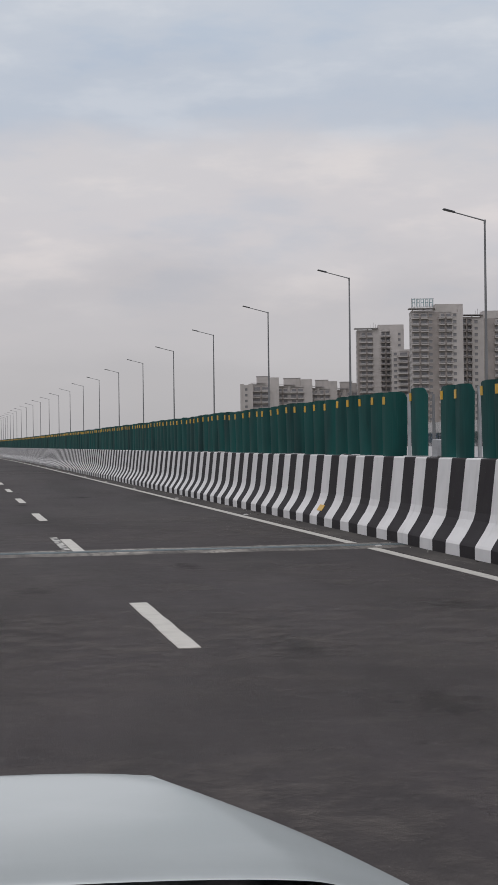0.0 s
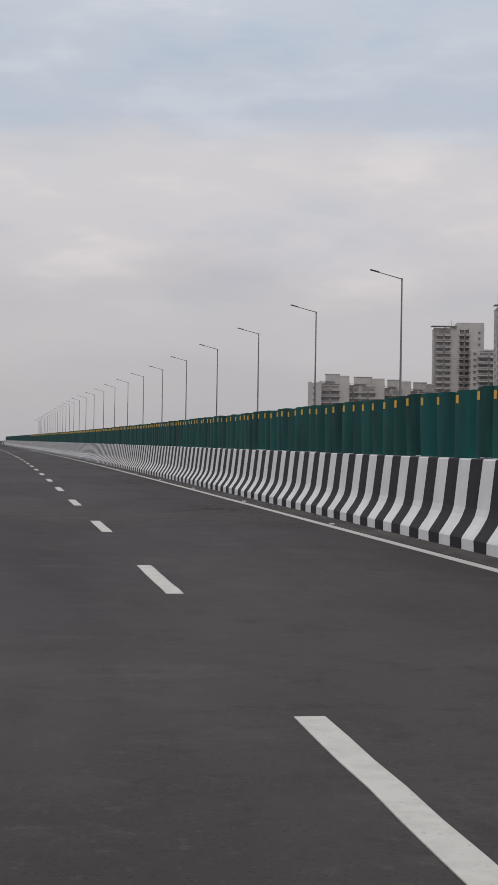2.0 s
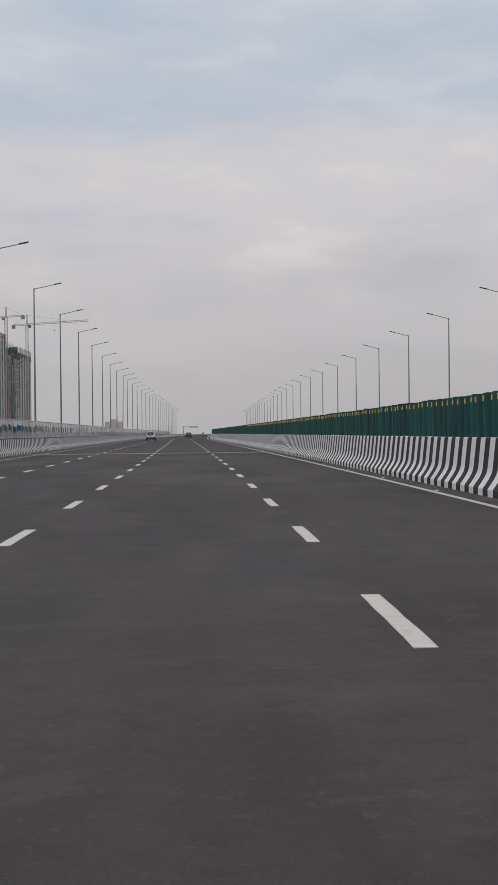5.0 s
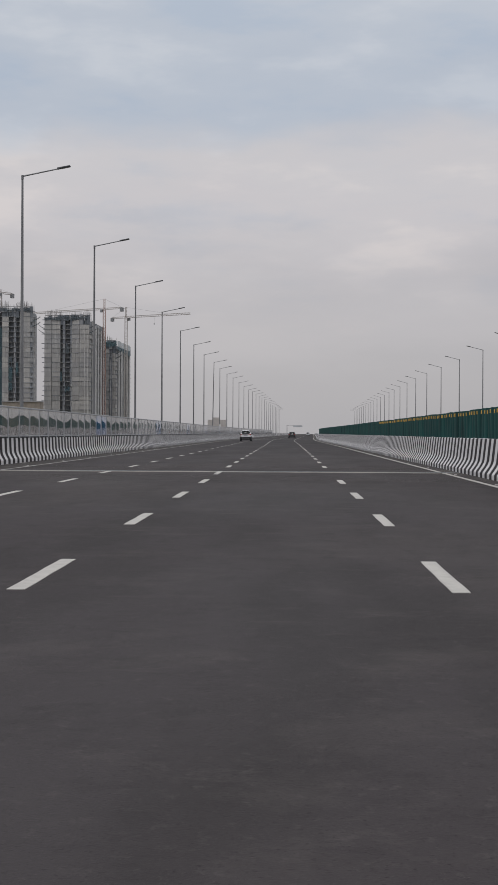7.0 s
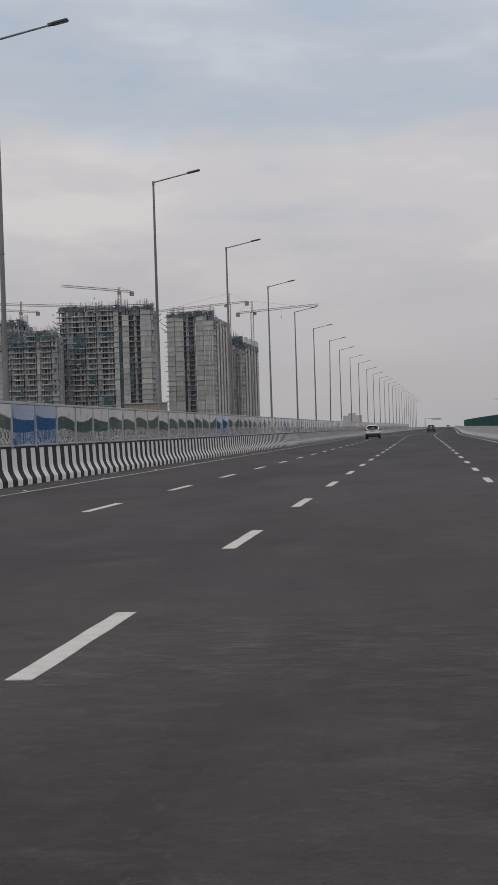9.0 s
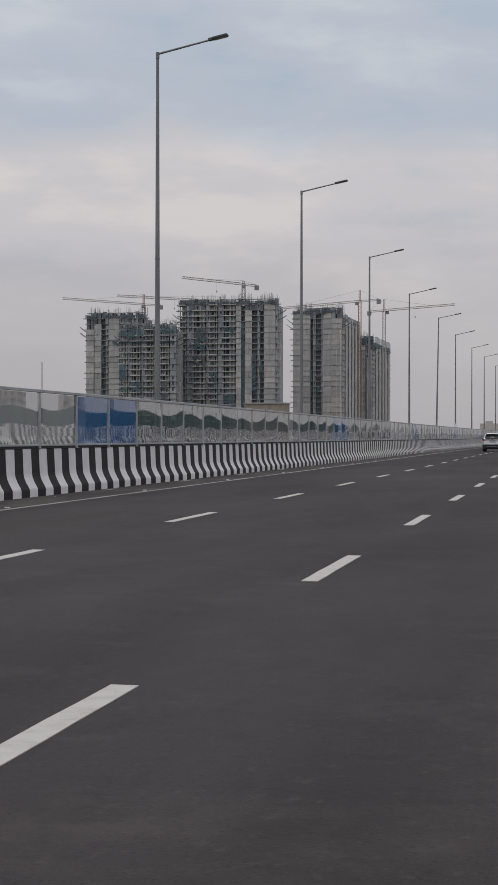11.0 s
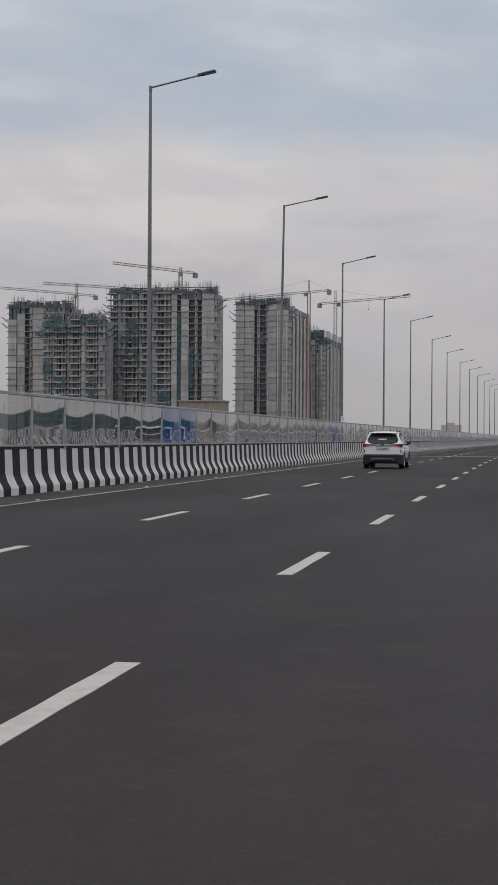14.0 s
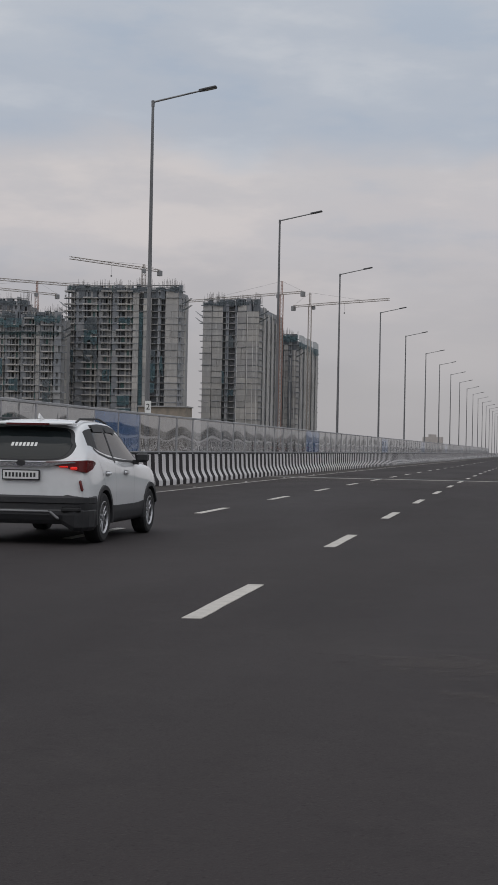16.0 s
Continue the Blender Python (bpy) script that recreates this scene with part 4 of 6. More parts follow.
# ---- towers under construction ----
def construction_tower(label, x0, x1, yf, depth, z_top, bays, side, seed, nets="", steps=(0, 0)):
    """Bays across the front: W cast wall panels, B balconies, P dark blockwork pier, D open bay with slab ends, N hanging net.

    nets: letters for t a torn band under the crown, c a sloping catch net, s a net round the side; steps: floors left off at both ends.
    """
    rng = random.Random(seed)
    tower = thing("unfinished_tower", label, "building", "towers under construction")
    n = round((z_top - GROUND) / 3.05)
    fl = (z_top - GROUND) / n
    top = z_top
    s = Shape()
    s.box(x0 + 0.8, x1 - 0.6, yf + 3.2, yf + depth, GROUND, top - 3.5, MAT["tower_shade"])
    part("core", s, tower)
    s = Shape()
    s.box(x0 + 0.3, x1 - 0.3, yf + 0.40, yf + 3.2, 0, 0.22, MAT["blockwork"])
    slab = s.mesh("floor_slab")
    for i in range(1, n + 1):
        part("floor_slab", slab, tower, m=pose(0, 0, GROUND + i * fl - 0.22))
    width = x1 - x0
    total = sum(w for _, w in bays)
    x = x0
    edges = []
    for q, (kind, w) in enumerate(bays):
        a, b = x, x + width * w / total
        x = b
        c = (a + b) / 2
        short = steps[0] if q == 0 else steps[1] if q == len(bays) - 1 else rng.randrange(2)
        m = n - 1 - short
        edges.append((a, b, kind, GROUND + m * fl))
        out = rng.uniform(-0.5, 0.4)
        if kind == "W":
            kinds = []
            for v in range(4):
                s = Shape()
                cut = c + rng.uniform(-0.3, 0.3)
                y = yf + out
                if v == 0:
                    s.bevelled(a + 0.10, cut - 0.012, y, y + 0.6, 0.20, fl - 0.12, 0.03, MAT["tower_concrete"])
                    s.bevelled(cut + 0.012, b - 0.10, y + 0.08, y + 0.6, 0.20, fl - 0.12, 0.03, MAT["tower_concrete"])
                else:
                    s.bevelled(a + 0.10, b - 0.10, y + 0.03 * v, y + 0.6, 0.24 - 0.05 * v, fl - 0.12, 0.03, MAT["tower_concrete"])
                s.box(a + 0.06, b - 0.06, y + 0.07, y + 0.6, 0.03, 0.30, MAT["blockwork"])
                s.box(a + 0.02, b - 0.02, y - 0.04 - 0.16 * (v % 2), y + 0.5, -0.10, 0.03, MAT["slab_concrete" if v % 2 else "tower_concrete"])
                kinds.append(s.mesh("wall_panel"))
            for i in range(m):
                part("wall_panel", kinds[rng.randrange(4)], tower, m=pose(0, rng.uniform(-0.05, 0.05), GROUND + i * fl))
        elif kind == "B":
            # thin slabs with a low kerb, stepped at one end; slim columns and block walls stand behind
            wide = b - a
            kinds = []
            for v in range(4):
                s = Shape()
                y = yf - 1.7 + out
                over = 0.5 + 0.22 * v
                s.box(a - over, a + wide * 0.62, y, yf + 1.2, -0.17, 0.0, MAT["slab_concrete"])
                s.box(a + wide * 0.62, b - 0.1, y + 0.55, yf + 1.2, -0.17, 0.0, MAT["slab_concrete"])
                s.box(a - over, a + wide * 0.62, y - 0.02, y + 0.10, -0.21, 0.34 + 0.14 * (v % 2), MAT["tower_concrete"])
                s.box(a + wide * 0.62, b - 0.1, y + 0.53, y + 0.64, -0.21, 0.26 + 0.1 * (v // 2), MAT["tower_concrete"])
                s.tube((a + 0.15, y + 0.2, 0.0), (a + 0.15, y + 0.2, fl - 0.18), 0.05, 0.05, 4, MAT["rebar"], False)
                kinds.append(s.mesh("balcony"))
            for u, w2, mat in ((0.06, 0.10, "slab_concrete"), (0.42, 0.14, "tower_concrete"), (0.74, 0.12, "tower_concrete")):
                s = Shape()
                s.box(a + wide * u, a + wide * (u + w2), yf + 0.25, yf + 0.85, GROUND, GROUND + (m + 1) * fl - 0.2, MAT[mat])
                part("column", s, tower)
            walls = []
            for v, (u0, u1) in enumerate(((0.16, 0.42), (0.56, 0.74), (0.86, 1.0))):
                kindred = []
                for k, mat in enumerate(("blockwork", "blockwork_dark", "slab_concrete", "green_net")):
                    s = Shape()
                    s.box(a + wide * u0, a + wide * u1, yf + 0.62, yf + 0.74, 0.005, fl - 0.18 - 0.75 * (k == 1), MAT[mat])
                    kindred.append(s.mesh("block_wall"))
                walls.append(kindred)
            for i in range(1, m + 1):
                part("balcony", kinds[rng.randrange(4)], tower, m=pose(0, 0, GROUND + i * fl))
                for kindred in walls:
                    if rng.random() < 0.72:
                        part("block_wall", kindred[rng.choice((0, 0, 1, 1, 2, 3))], tower, m=pose(0, 0, GROUND + i * fl))
        elif kind == "P":
            # block walls built up storey by storey between thin slab edges
            s = Shape()
            s.box(a + 0.12, b - 0.12, yf + 1.1, yf + 3.1, GROUND, top - rng.uniform(0.5, 4), MAT["tower_shade"])
            part("pier", s, tower)
            wide = b - a
            kinds = []
            for mat, hole, ledge in (("blockwork_dark", 0, 0.25), ("blockwork", 0, 0.5), ("blockwork_dark", 1, 0.3), ("slab_concrete", 1, 0.65), ("blockwork", 2, 0.3)):
                s = Shape()
                y = yf + 0.1 + out * 0.5
                s.box(a + 0.05, b - 0.05, y - ledge, y + 1.0, -0.16, 0.0, MAT["slab_concrete"])
                spans = ((0.04, 0.96),) if hole == 0 else ((0.04, 0.34), (0.66, 0.96)) if hole == 1 else ((0.04, 0.6),)
                for u0, u1 in spans:
                    s.box(a + wide * u0, a + wide * u1, y, y + 0.3, 0.004, fl - 0.17, MAT[mat])
                if hole == 1:
                    s.box(a + wide * 0.34, a + wide * 0.66, y + 0.03, y + 0.3, 0.004, 0.9, MAT[mat])
                kinds.append(s.mesh("block_wall"))
            for i in range(m + 1):
                part("block_wall", kinds[rng.choice((0, 0, 1, 2, 2, 3, 4))], tower, m=pose(0, rng.uniform(-0.06, 0.06), GROUND + i * fl))
        elif kind == "D":
            kinds = []
            for v in range(3):
                s = Shape()
                s.box(a + 0.1, a + (b - a) * (0.35 + 0.2 * v), yf + 0.2, yf + 2.0, -0.17, 0.03, MAT["tower_concrete"])
                if v:
                    s.box(b - (b - a) * 0.2, b - 0.05, yf + 1.5, yf + 1.9, 0.035, fl - 0.2, MAT["blockwork"])
                kinds.append(s.mesh("slab_end"))
            # back of the open bay; darker block tone chosen to deepen its shade
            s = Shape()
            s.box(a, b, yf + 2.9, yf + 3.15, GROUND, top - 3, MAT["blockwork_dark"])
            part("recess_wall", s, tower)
            for i in range(1, m + 2):
                part("slab_end", kinds[rng.randrange(3)], tower, m=pose(0, 0, GROUND + i * fl))
        elif kind == "N":
            s = Shape()
            k, hh = 16, (top - 13 - GROUND) / 16
            cols = [[(a + 0.05 + (b - a) * 0.5 * j + rng.uniform(-0.15, 0.15), yf - 0.15 + rng.uniform(-0.3, 0.2), GROUND + i * hh) for j in range(3)] for i in range(k + 1)]
            for i in range(k):
                for j in range(2):
                    s.quad([cols[i][j], cols[i][j + 1], cols[i + 1][j + 1], cols[i + 1][j]], MAT["teal_net"])
            part("hanging_net", s, tower, "faded green hanging net")
    # receding right-hand side: strips of wall and scaffold posts
    y = yf + 0.6
    tot = sum(w for _, w in side)
    for kind, w in side:
        ya, yb = y, y + (depth - 1.0) * w / tot
        y = yb
        if kind == "W":
            s = Shape()
            s.bevelled(x1 - 0.6, x1 + 0.1, ya + 0.1, yb - 0.1, 0.14, fl - 0.02, 0.04, MAT["tower_concrete"])
            panel = s.mesh("wall_panel")
            for i in range(n - 3):
                part("wall_panel", panel, tower, m=pose(rng.uniform(-0.1, 0.1), 0, GROUND + i * fl))
        elif kind == "P":
            s = Shape()
            s.box(x1 - 0.6, x1 - 0.1, ya, yb, GROUND, top - rng.uniform(2, 6), MAT["blockwork"])
            part("pier", s, tower)
        elif kind == "T":
            for k in (0.0, 0.5, 1.0):
                s = Shape()
                yp = ya + (yb - ya) * k
                s.tube((x1 + 0.9, yp, GROUND), (x1 + 0.9, yp, top - 3 - rng.uniform(0, 6)), 0.2, 0.2, 6, MAT["pale_pipe"])
                part("scaffold_post", s, tower)
    if depth > 40:
        s = Shape()
        s.box(x1 - 0.1, x1 + 0.45, yf + 1.0, yf + depth, -0.2, 0.0, MAT["slab_concrete"])
        edge = s.mesh("floor_edge")
        for i in range(2, n - 1):
            part("floor_edge", edge, tower, m=pose(rng.uniform(-0.1, 0.2), 0, GROUND + i * fl))
    # slab ends and catch platforms
    s = Shape()
    s.box(0, 1.0, yf + 0.5, yf + 2.4, -0.22, 0.16, MAT["slab_concrete"])
    stub = s.mesh("slab_stub")
    for i in range(2, n):
        for edge, sx in ((x1 - 0.5, 1), (x0 + 0.5, -1)):
            if rng.random() < 0.9:
                part("slab_stub", stub, tower, m=pose(edge, 0, GROUND + i * fl) @ Matrix.Diagonal((sx * rng.uniform(1.3, 2.6), 1, 1, 1)))
    for sx, edge in ((-1, x0), (1, x1)):
        z = top - 8 - rng.uniform(0, 3)
        for d in (0, 3.2):
            s = Shape()
            for u0, u1 in ((0, 0.33), (0.33, 0.66), (0.66, 1.0)):
                xa, xb = edge + sx * 4.4 * u0, edge + sx * 4.4 * u1
                za, zb = z - d + 2.4 * u0 ** 1.6, z - d + 2.4 * u1 ** 1.6
                s.quad([(xa, yf + 0.4, za), (xb, yf + 0.4, zb), (xb, yf + 4, zb), (xa, yf + 4, za)], MAT["netting"])
                s.quad([(xa, yf + 0.4, za - 0.9 * (1 - u0)), (xb, yf + 0.4, zb - 0.9 * (1 - u1)), (xb, yf + 0.4, zb), (xa, yf + 0.4, za)], MAT["netting"])
            part("catch_net", s, tower, "stiff upturned catch net")
    # crown: unequal wall heads, formwork, starter bars
    for a, b, kind, z in edges:
        k = a
        while k < b - 0.4:
            w = rng.uniform(0.8, 2.4)
            s = Shape()
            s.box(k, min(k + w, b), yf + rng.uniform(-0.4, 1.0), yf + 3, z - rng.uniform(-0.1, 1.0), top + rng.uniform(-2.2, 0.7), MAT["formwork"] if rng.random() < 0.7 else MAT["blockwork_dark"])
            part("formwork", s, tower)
            k += w + rng.uniform(-0.2, 1.0)
    s = Shape()
    k = x0 + 0.5
    while k < x1 - 0.5:
        dense = rng.choice((2, 3, 6, 9))
        w = rng.uniform(1.5, 5)
        for _ in range(int(w * dense * 0.55)):
            bx, by, h = k + rng.uniform(0, w), yf + rng.uniform(0.2, 9), rng.uniform(0.7, 2.0) * (1.0 + 0.12 * dense)
            if bx < x1:
                s.tube((bx, by, top - 2), (bx + rng.uniform(-0.2, 0.2), by, top + h), 0.065, 0.045, 4, MAT["rebar"], False)
        k += w
    part("starter_bars", s, tower)["kind"] = "stuff"
    # sagging safety lines over the upper floors
    for a, b, kind, z in edges:
        if kind in "WP" and b - a > 1.0:
            for lev in range(2, 22, 3 if kind == "W" else 5):
                zz, drop = top - lev * fl + rng.uniform(-0.5, 0.5), rng.uniform(0.15, 0.6)
                pts = [(a - 0.2 + (b - a + 0.4) * i / 6, yf - 0.75, zz - drop * (1 - (i / 3 - 1) ** 2)) for i in range(7)]
                s = Shape()
                for p, q in zip(pts, pts[1:]):
                    s.quad([p, q, (q[0], q[1], q[2] - 0.13), (p[0], p[1], p[2] - 0.13)], MAT["netting"])
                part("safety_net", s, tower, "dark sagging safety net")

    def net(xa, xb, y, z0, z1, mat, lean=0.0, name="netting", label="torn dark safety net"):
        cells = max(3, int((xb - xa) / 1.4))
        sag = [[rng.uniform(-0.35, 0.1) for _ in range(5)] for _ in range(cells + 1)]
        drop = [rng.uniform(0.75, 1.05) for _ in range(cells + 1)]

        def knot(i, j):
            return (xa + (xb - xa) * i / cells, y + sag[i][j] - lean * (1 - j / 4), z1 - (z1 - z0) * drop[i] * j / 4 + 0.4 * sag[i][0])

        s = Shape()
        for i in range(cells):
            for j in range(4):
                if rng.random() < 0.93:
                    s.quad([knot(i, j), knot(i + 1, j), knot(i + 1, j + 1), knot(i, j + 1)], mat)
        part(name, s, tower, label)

    k = x0 - 0.2
    while k < x1 - 1:
        w = rng.uniform(2.5, 6)
        if rng.random() < 0.8:
            net(k, min(k + w, x1 + 0.2), yf - 0.6, top - rng.uniform(2.4, 4.2), top - rng.uniform(0.4, 1.4), MAT["netting"])
        k += w + 0.1
    for a, b, kind, z in edges:
        if kind in "BD" and b - a > 1.2:
            for _ in range(3):
                lev = rng.randrange(4, n - 3)
                za = GROUND + lev * fl
                net(a + rng.uniform(0, 0.4), b - rng.uniform(0, 0.8), yf - 1.7, za - rng.uniform(2.5, 8.5), za, MAT["teal_net"] if rng.random() < 0.7 else MAT["netting"], label="blue green torn net")
    if "p" in nets:
        # service pipes up the front near the receding side
        for u in (0.62, 0.80, 0.90, 0.97) if "s" not in nets else (0.12, 0.3, 0.45, 0.6, 0.75, 0.88, 0.97):
            s = Shape()
            px = x0 + width * u
            s.tube((px, yf - 1.0, GROUND), (px, yf - 1.0, top - 5 - rng.uniform(0, 9)), 0.13, 0.13, 6, MAT["pale_pipe"])
            part("service_pipe", s, tower, "pale pipe up the facade")
    if "t" in nets:
        net(x0 - 0.3, x0 + width * 0.42, yf - 1.9, top - 8.0, top - 3.0, MAT["teal_net"], label="blue green torn net")
        net(x0 + width * 0.6, x1, yf - 1.9, top - 5.5, top - 2.0, MAT["teal_net"], label="blue green torn net")
    if "c" in nets:
        net(x0 - 3.5, x1 - 0.5, yf - 1.5, top - 11.2, top - 9.2, MAT["teal_net"], 2.6, label="blue green sloping catch net")
    if "s" in nets:
        for j in range(3):
            s = Shape()
            za, zb = top - 7.5 + rng.uniform(-1, 1), top - 0.5
            ya = yf + 2 + j * depth * 0.3
            s.quad([(x1 + 1.3, ya, za), (x1 + 1.5, ya + depth * 0.15, za - 1.2), (x1 + 1.2, ya + depth * 0.29, za), (x1 + 1.0, ya + depth * 0.29, zb), (x1 + 1.3, ya + depth * 0.15, zb + 0.6), (x1 + 1.1, ya, zb)], MAT["teal_net"])
            part("netting", s, tower, "blue green net wrapped round the side")
        net(x0 + width * 0.45, x1 + 1.2, yf - 1.6, top - 5.0, top - 0.8, MAT["teal_net"], label="blue green torn net")
        net(x0 + width * 0.35, x0 + width * 0.75, yf - 1.9, top - 13, top - 9.5, MAT["netting"])
    return tower


def lattice(s, p0, p1, w, mat, step, chord=0.09):
    """A square lattice girder from p0 to p1."""
    p0, p1 = Vector(p0), Vector(p1)
    d = p1 - p0
    q = d.to_track_quat("Z", "X")
    cs = [(-w, -w), (w, -w), (w, w), (-w, w)]
    n = max(2, int(d.length / step))

    def at(i, c):
        return p0 + d * (i / n) + q @ Vector((cs[c][0], cs[c][1], 0))

    for c in range(4):
        s.tube(at(0, c), at(n, c), chord, chord, 4, mat, False)
    for i in range(n):
        for c in range(4):
            s.tube(at(i, c), at(i + 1, (c + 1) % 4), chord * 0.6, chord * 0.6, 3, mat, False)


def tower_crane(base, z_jib, z_apex, reach, counter, mat, jib_mat):
    """base: foot of the mast; reach: plan vector of the jib; counter: length of the counter jib."""
    x, y, z = base
    crane = thing("tower_crane", "steel lattice tower crane over the unfinished towers", "crane", "cranes over the site")
    s = Shape()
    lattice(s, (x, y, z), (x, y, z_jib), 0.85, mat, 2.0, 0.14)
    part("mast", s, crane)
    s = Shape()
    lattice(s, (x, y, z_jib), (x, y, z_apex), 0.45, mat, 1.6, 0.12)
    part("tower_peak", s, crane)
    r = Vector((reach[0], reach[1], 0))
    d = r.normalized()
    tip = Vector((x, y, z_jib)) + r
    s = Shape()
    lattice(s, (x, y, z_jib + 0.4), (tip.x, tip.y, z_jib + 0.4), 0.55, jib_mat, 2.2, 0.11)
    part("jib", s, crane)
    end = Vector((x, y, z_jib)) - d * counter
    s = Shape()
    lattice(s, (x, y, z_jib + 0.3), (end.x, end.y, z_jib + 0.3), 0.5, jib_mat, 2.2, 0.11)
    part("counter_jib", s, crane)
    s = Shape()
    a = math.degrees(math.atan2(d.y, d.x))
    s.bevelled(-1.1, 1.1, -0.9, 0.9, -2.2, 0.5, 0.1, MAT["crane_grey"], pose(end.x, end.y, z_jib, 0, 0, a))
    part("counterweight", s, crane)
    s = Shape()
    s.bevelled(0.6, 2.4, 0.7, 2.1, -2.1, 0.0, 0.15, MAT["crane_grey"], pose(x, y, z_jib, 0, 0, a))
    part("cab", s, crane)
    s = Shape()
    mid = Vector((x, y, z_jib + 0.9)) + r * 0.68
    s.tube((x, y, z_apex), mid, 0.06, 0.06, 3, MAT["crane_grey"], False)
    part("tie_rod", s, crane)
    s = Shape()
    s.tube((x, y, z_apex), end + Vector((0, 0, 0.8)), 0.06, 0.06, 3, MAT["crane_grey"], False)
    part("tie_rod", s, crane)
    s = Shape()
    hook = Vector((x, y, z_jib)) + r * 0.45
    s.tube(hook, hook - Vector((0, 0, 5)), 0.05, 0.05, 3, MAT["crane_grey"], False)
    s.box(hook.x - 0.3, hook.x + 0.3, hook.y - 0.3, hook.y + 0.3, hook.z - 5.8, hook.z - 5, MAT["crane_grey"])
    part("hook_block", s, crane)
    return crane


def build_site():
    W, B, P, D, N_ = "W", "B", "P", "D", "N"
    side = [("W", 2), ("T", 1), ("P", 2), ("T", 1), ("W", 2), ("T", 1), ("P", 2), ("T", 1), ("W", 2), ("T", 1), ("P", 2)]
    plain = [("P", 3), ("W", 2), ("P", 3)]
    construction_tower("unfinished grey concrete tower with pale wall panels and dark open bays", -285.3, -250.5, 1136, 16, 71.1, [
        (W, 2.4), (W, 2.2), (D, 1.3), (P, 1.0), (W, 3.2), (P, 1.2), (B, 2.4), (P, 2.0), (B, 2.0)], plain, 1, "", (2, 2))
    construction_tower("lower unfinished concrete tower with balconies and blue green nets", -258.0, -226.0, 1114, 14, 62.6, [
        (B, 2.0), (P, 1.2), (B, 2.3), (P, 1.5), (B, 1.9), (W, 0.9), (P, 0.9), (B, 2.2), (P, 1.7)], plain, 2, "tc", (0, 0))
    construction_tower("tall unfinished concrete tower with rows of raw balconies", -230.6, -174.4, 1136, 15, 77.4, [
        (B, 2.6), (P, 2.9), (B, 4.2), (P, 1.6), (B, 2.6), (P, 2.2), (B, 4.2), (W, 1.9), (N_, 1.1), (W, 2.6), (D, 2.0), (P, 0.9), (D, 1.3), (W, 4.0), (P, 0.9)], plain, 3, "", (0, 1))
    construction_tower("unfinished concrete tower with pale panels and a receding scaffolded side", -179.8, -150.2, 1205, 70, 77.6, [
        (W, 2.3), (W, 2.7), (D, 0.7), (P, 0.8), (D, 1.6), (P, 0.5), (W, 2.3), (W, 3.1)], side, 4, "p", (0, 1))
    construction_tower("lower unfinished concrete tower wrapped in dark netting at the top", -171.0, -144.6, 1290, 85, 66.4, [
        (W, 1.4), (P, 1), (W, 1.2), (P, 0.8), (W, 1.4), (P, 1.0), (W, 1.0), (P, 0.8), (W, 0.8)], side, 5, "sp", (0, 2))
    tower_crane((-290.0, 1262, GROUND), 86.7, 93.5, (-37, -50), 14, MAT["crane_red"], MAT["crane_paint"])
    tower_crane((-222.5, 1196, GROUND), 81.6, 84.6, (-49, -46), 10, MAT["crane_paint"], MAT["crane_paint"])
    tower_crane((-198.0, 1154, GROUND), 87.0, 89.4, (-24.0, -42), 11, MAT["crane_paint"], MAT["crane_paint"])
    tower_crane((-148.0, 1258, GROUND), 85.6, 92.8, (-67, 46), 16, MAT["crane_red"], MAT["crane_paint"])
    tower_crane((-136.6, 1286, GROUND), 82.0, 89.4, (48, -33), 13, MAT["crane_paint"], MAT["crane_paint"])
    # brown site building at the foot of the towers
    shed = thing("site_building", "low brown site building with a flat roof", "building")
    s = Shape()
    s.box(-186.1, -164.1, 1105, 1118, GROUND, 18.8, MAT["hoarding"])
    part("wall", s, shed)
    s = Shape()
    s.box(-186.6, -163.6, 1104.3, 1118.5, 18.8, 19.4, MAT["blockwork"])
    part("roof", s, shed)
    # slim lattice mast by the wall of towers
    mast = thing("lattice_mast", "slim steel lattice mast far off", "mast")
    s = Shape()
    lattice(s, (-298, 1100, GROUND), (-298, 1100, 42), 0.16, MAT["rebar"], 3, 0.05)
    part("frame", s, mast)
    # far block on the skyline
    far = thing("distant_block", "pale block of flats far off in the haze", "building")
    s = Shape()
    s.box(-168, -141, 2500, 2515, GROUND, 20.5, MAT["facade_light"])
    part("wall", s, far)
    s = Shape()
    s.box(-160, -150, 2500, 2512, 20.5, 24, MAT["facade_light"])
    part("roof_house", s, far)


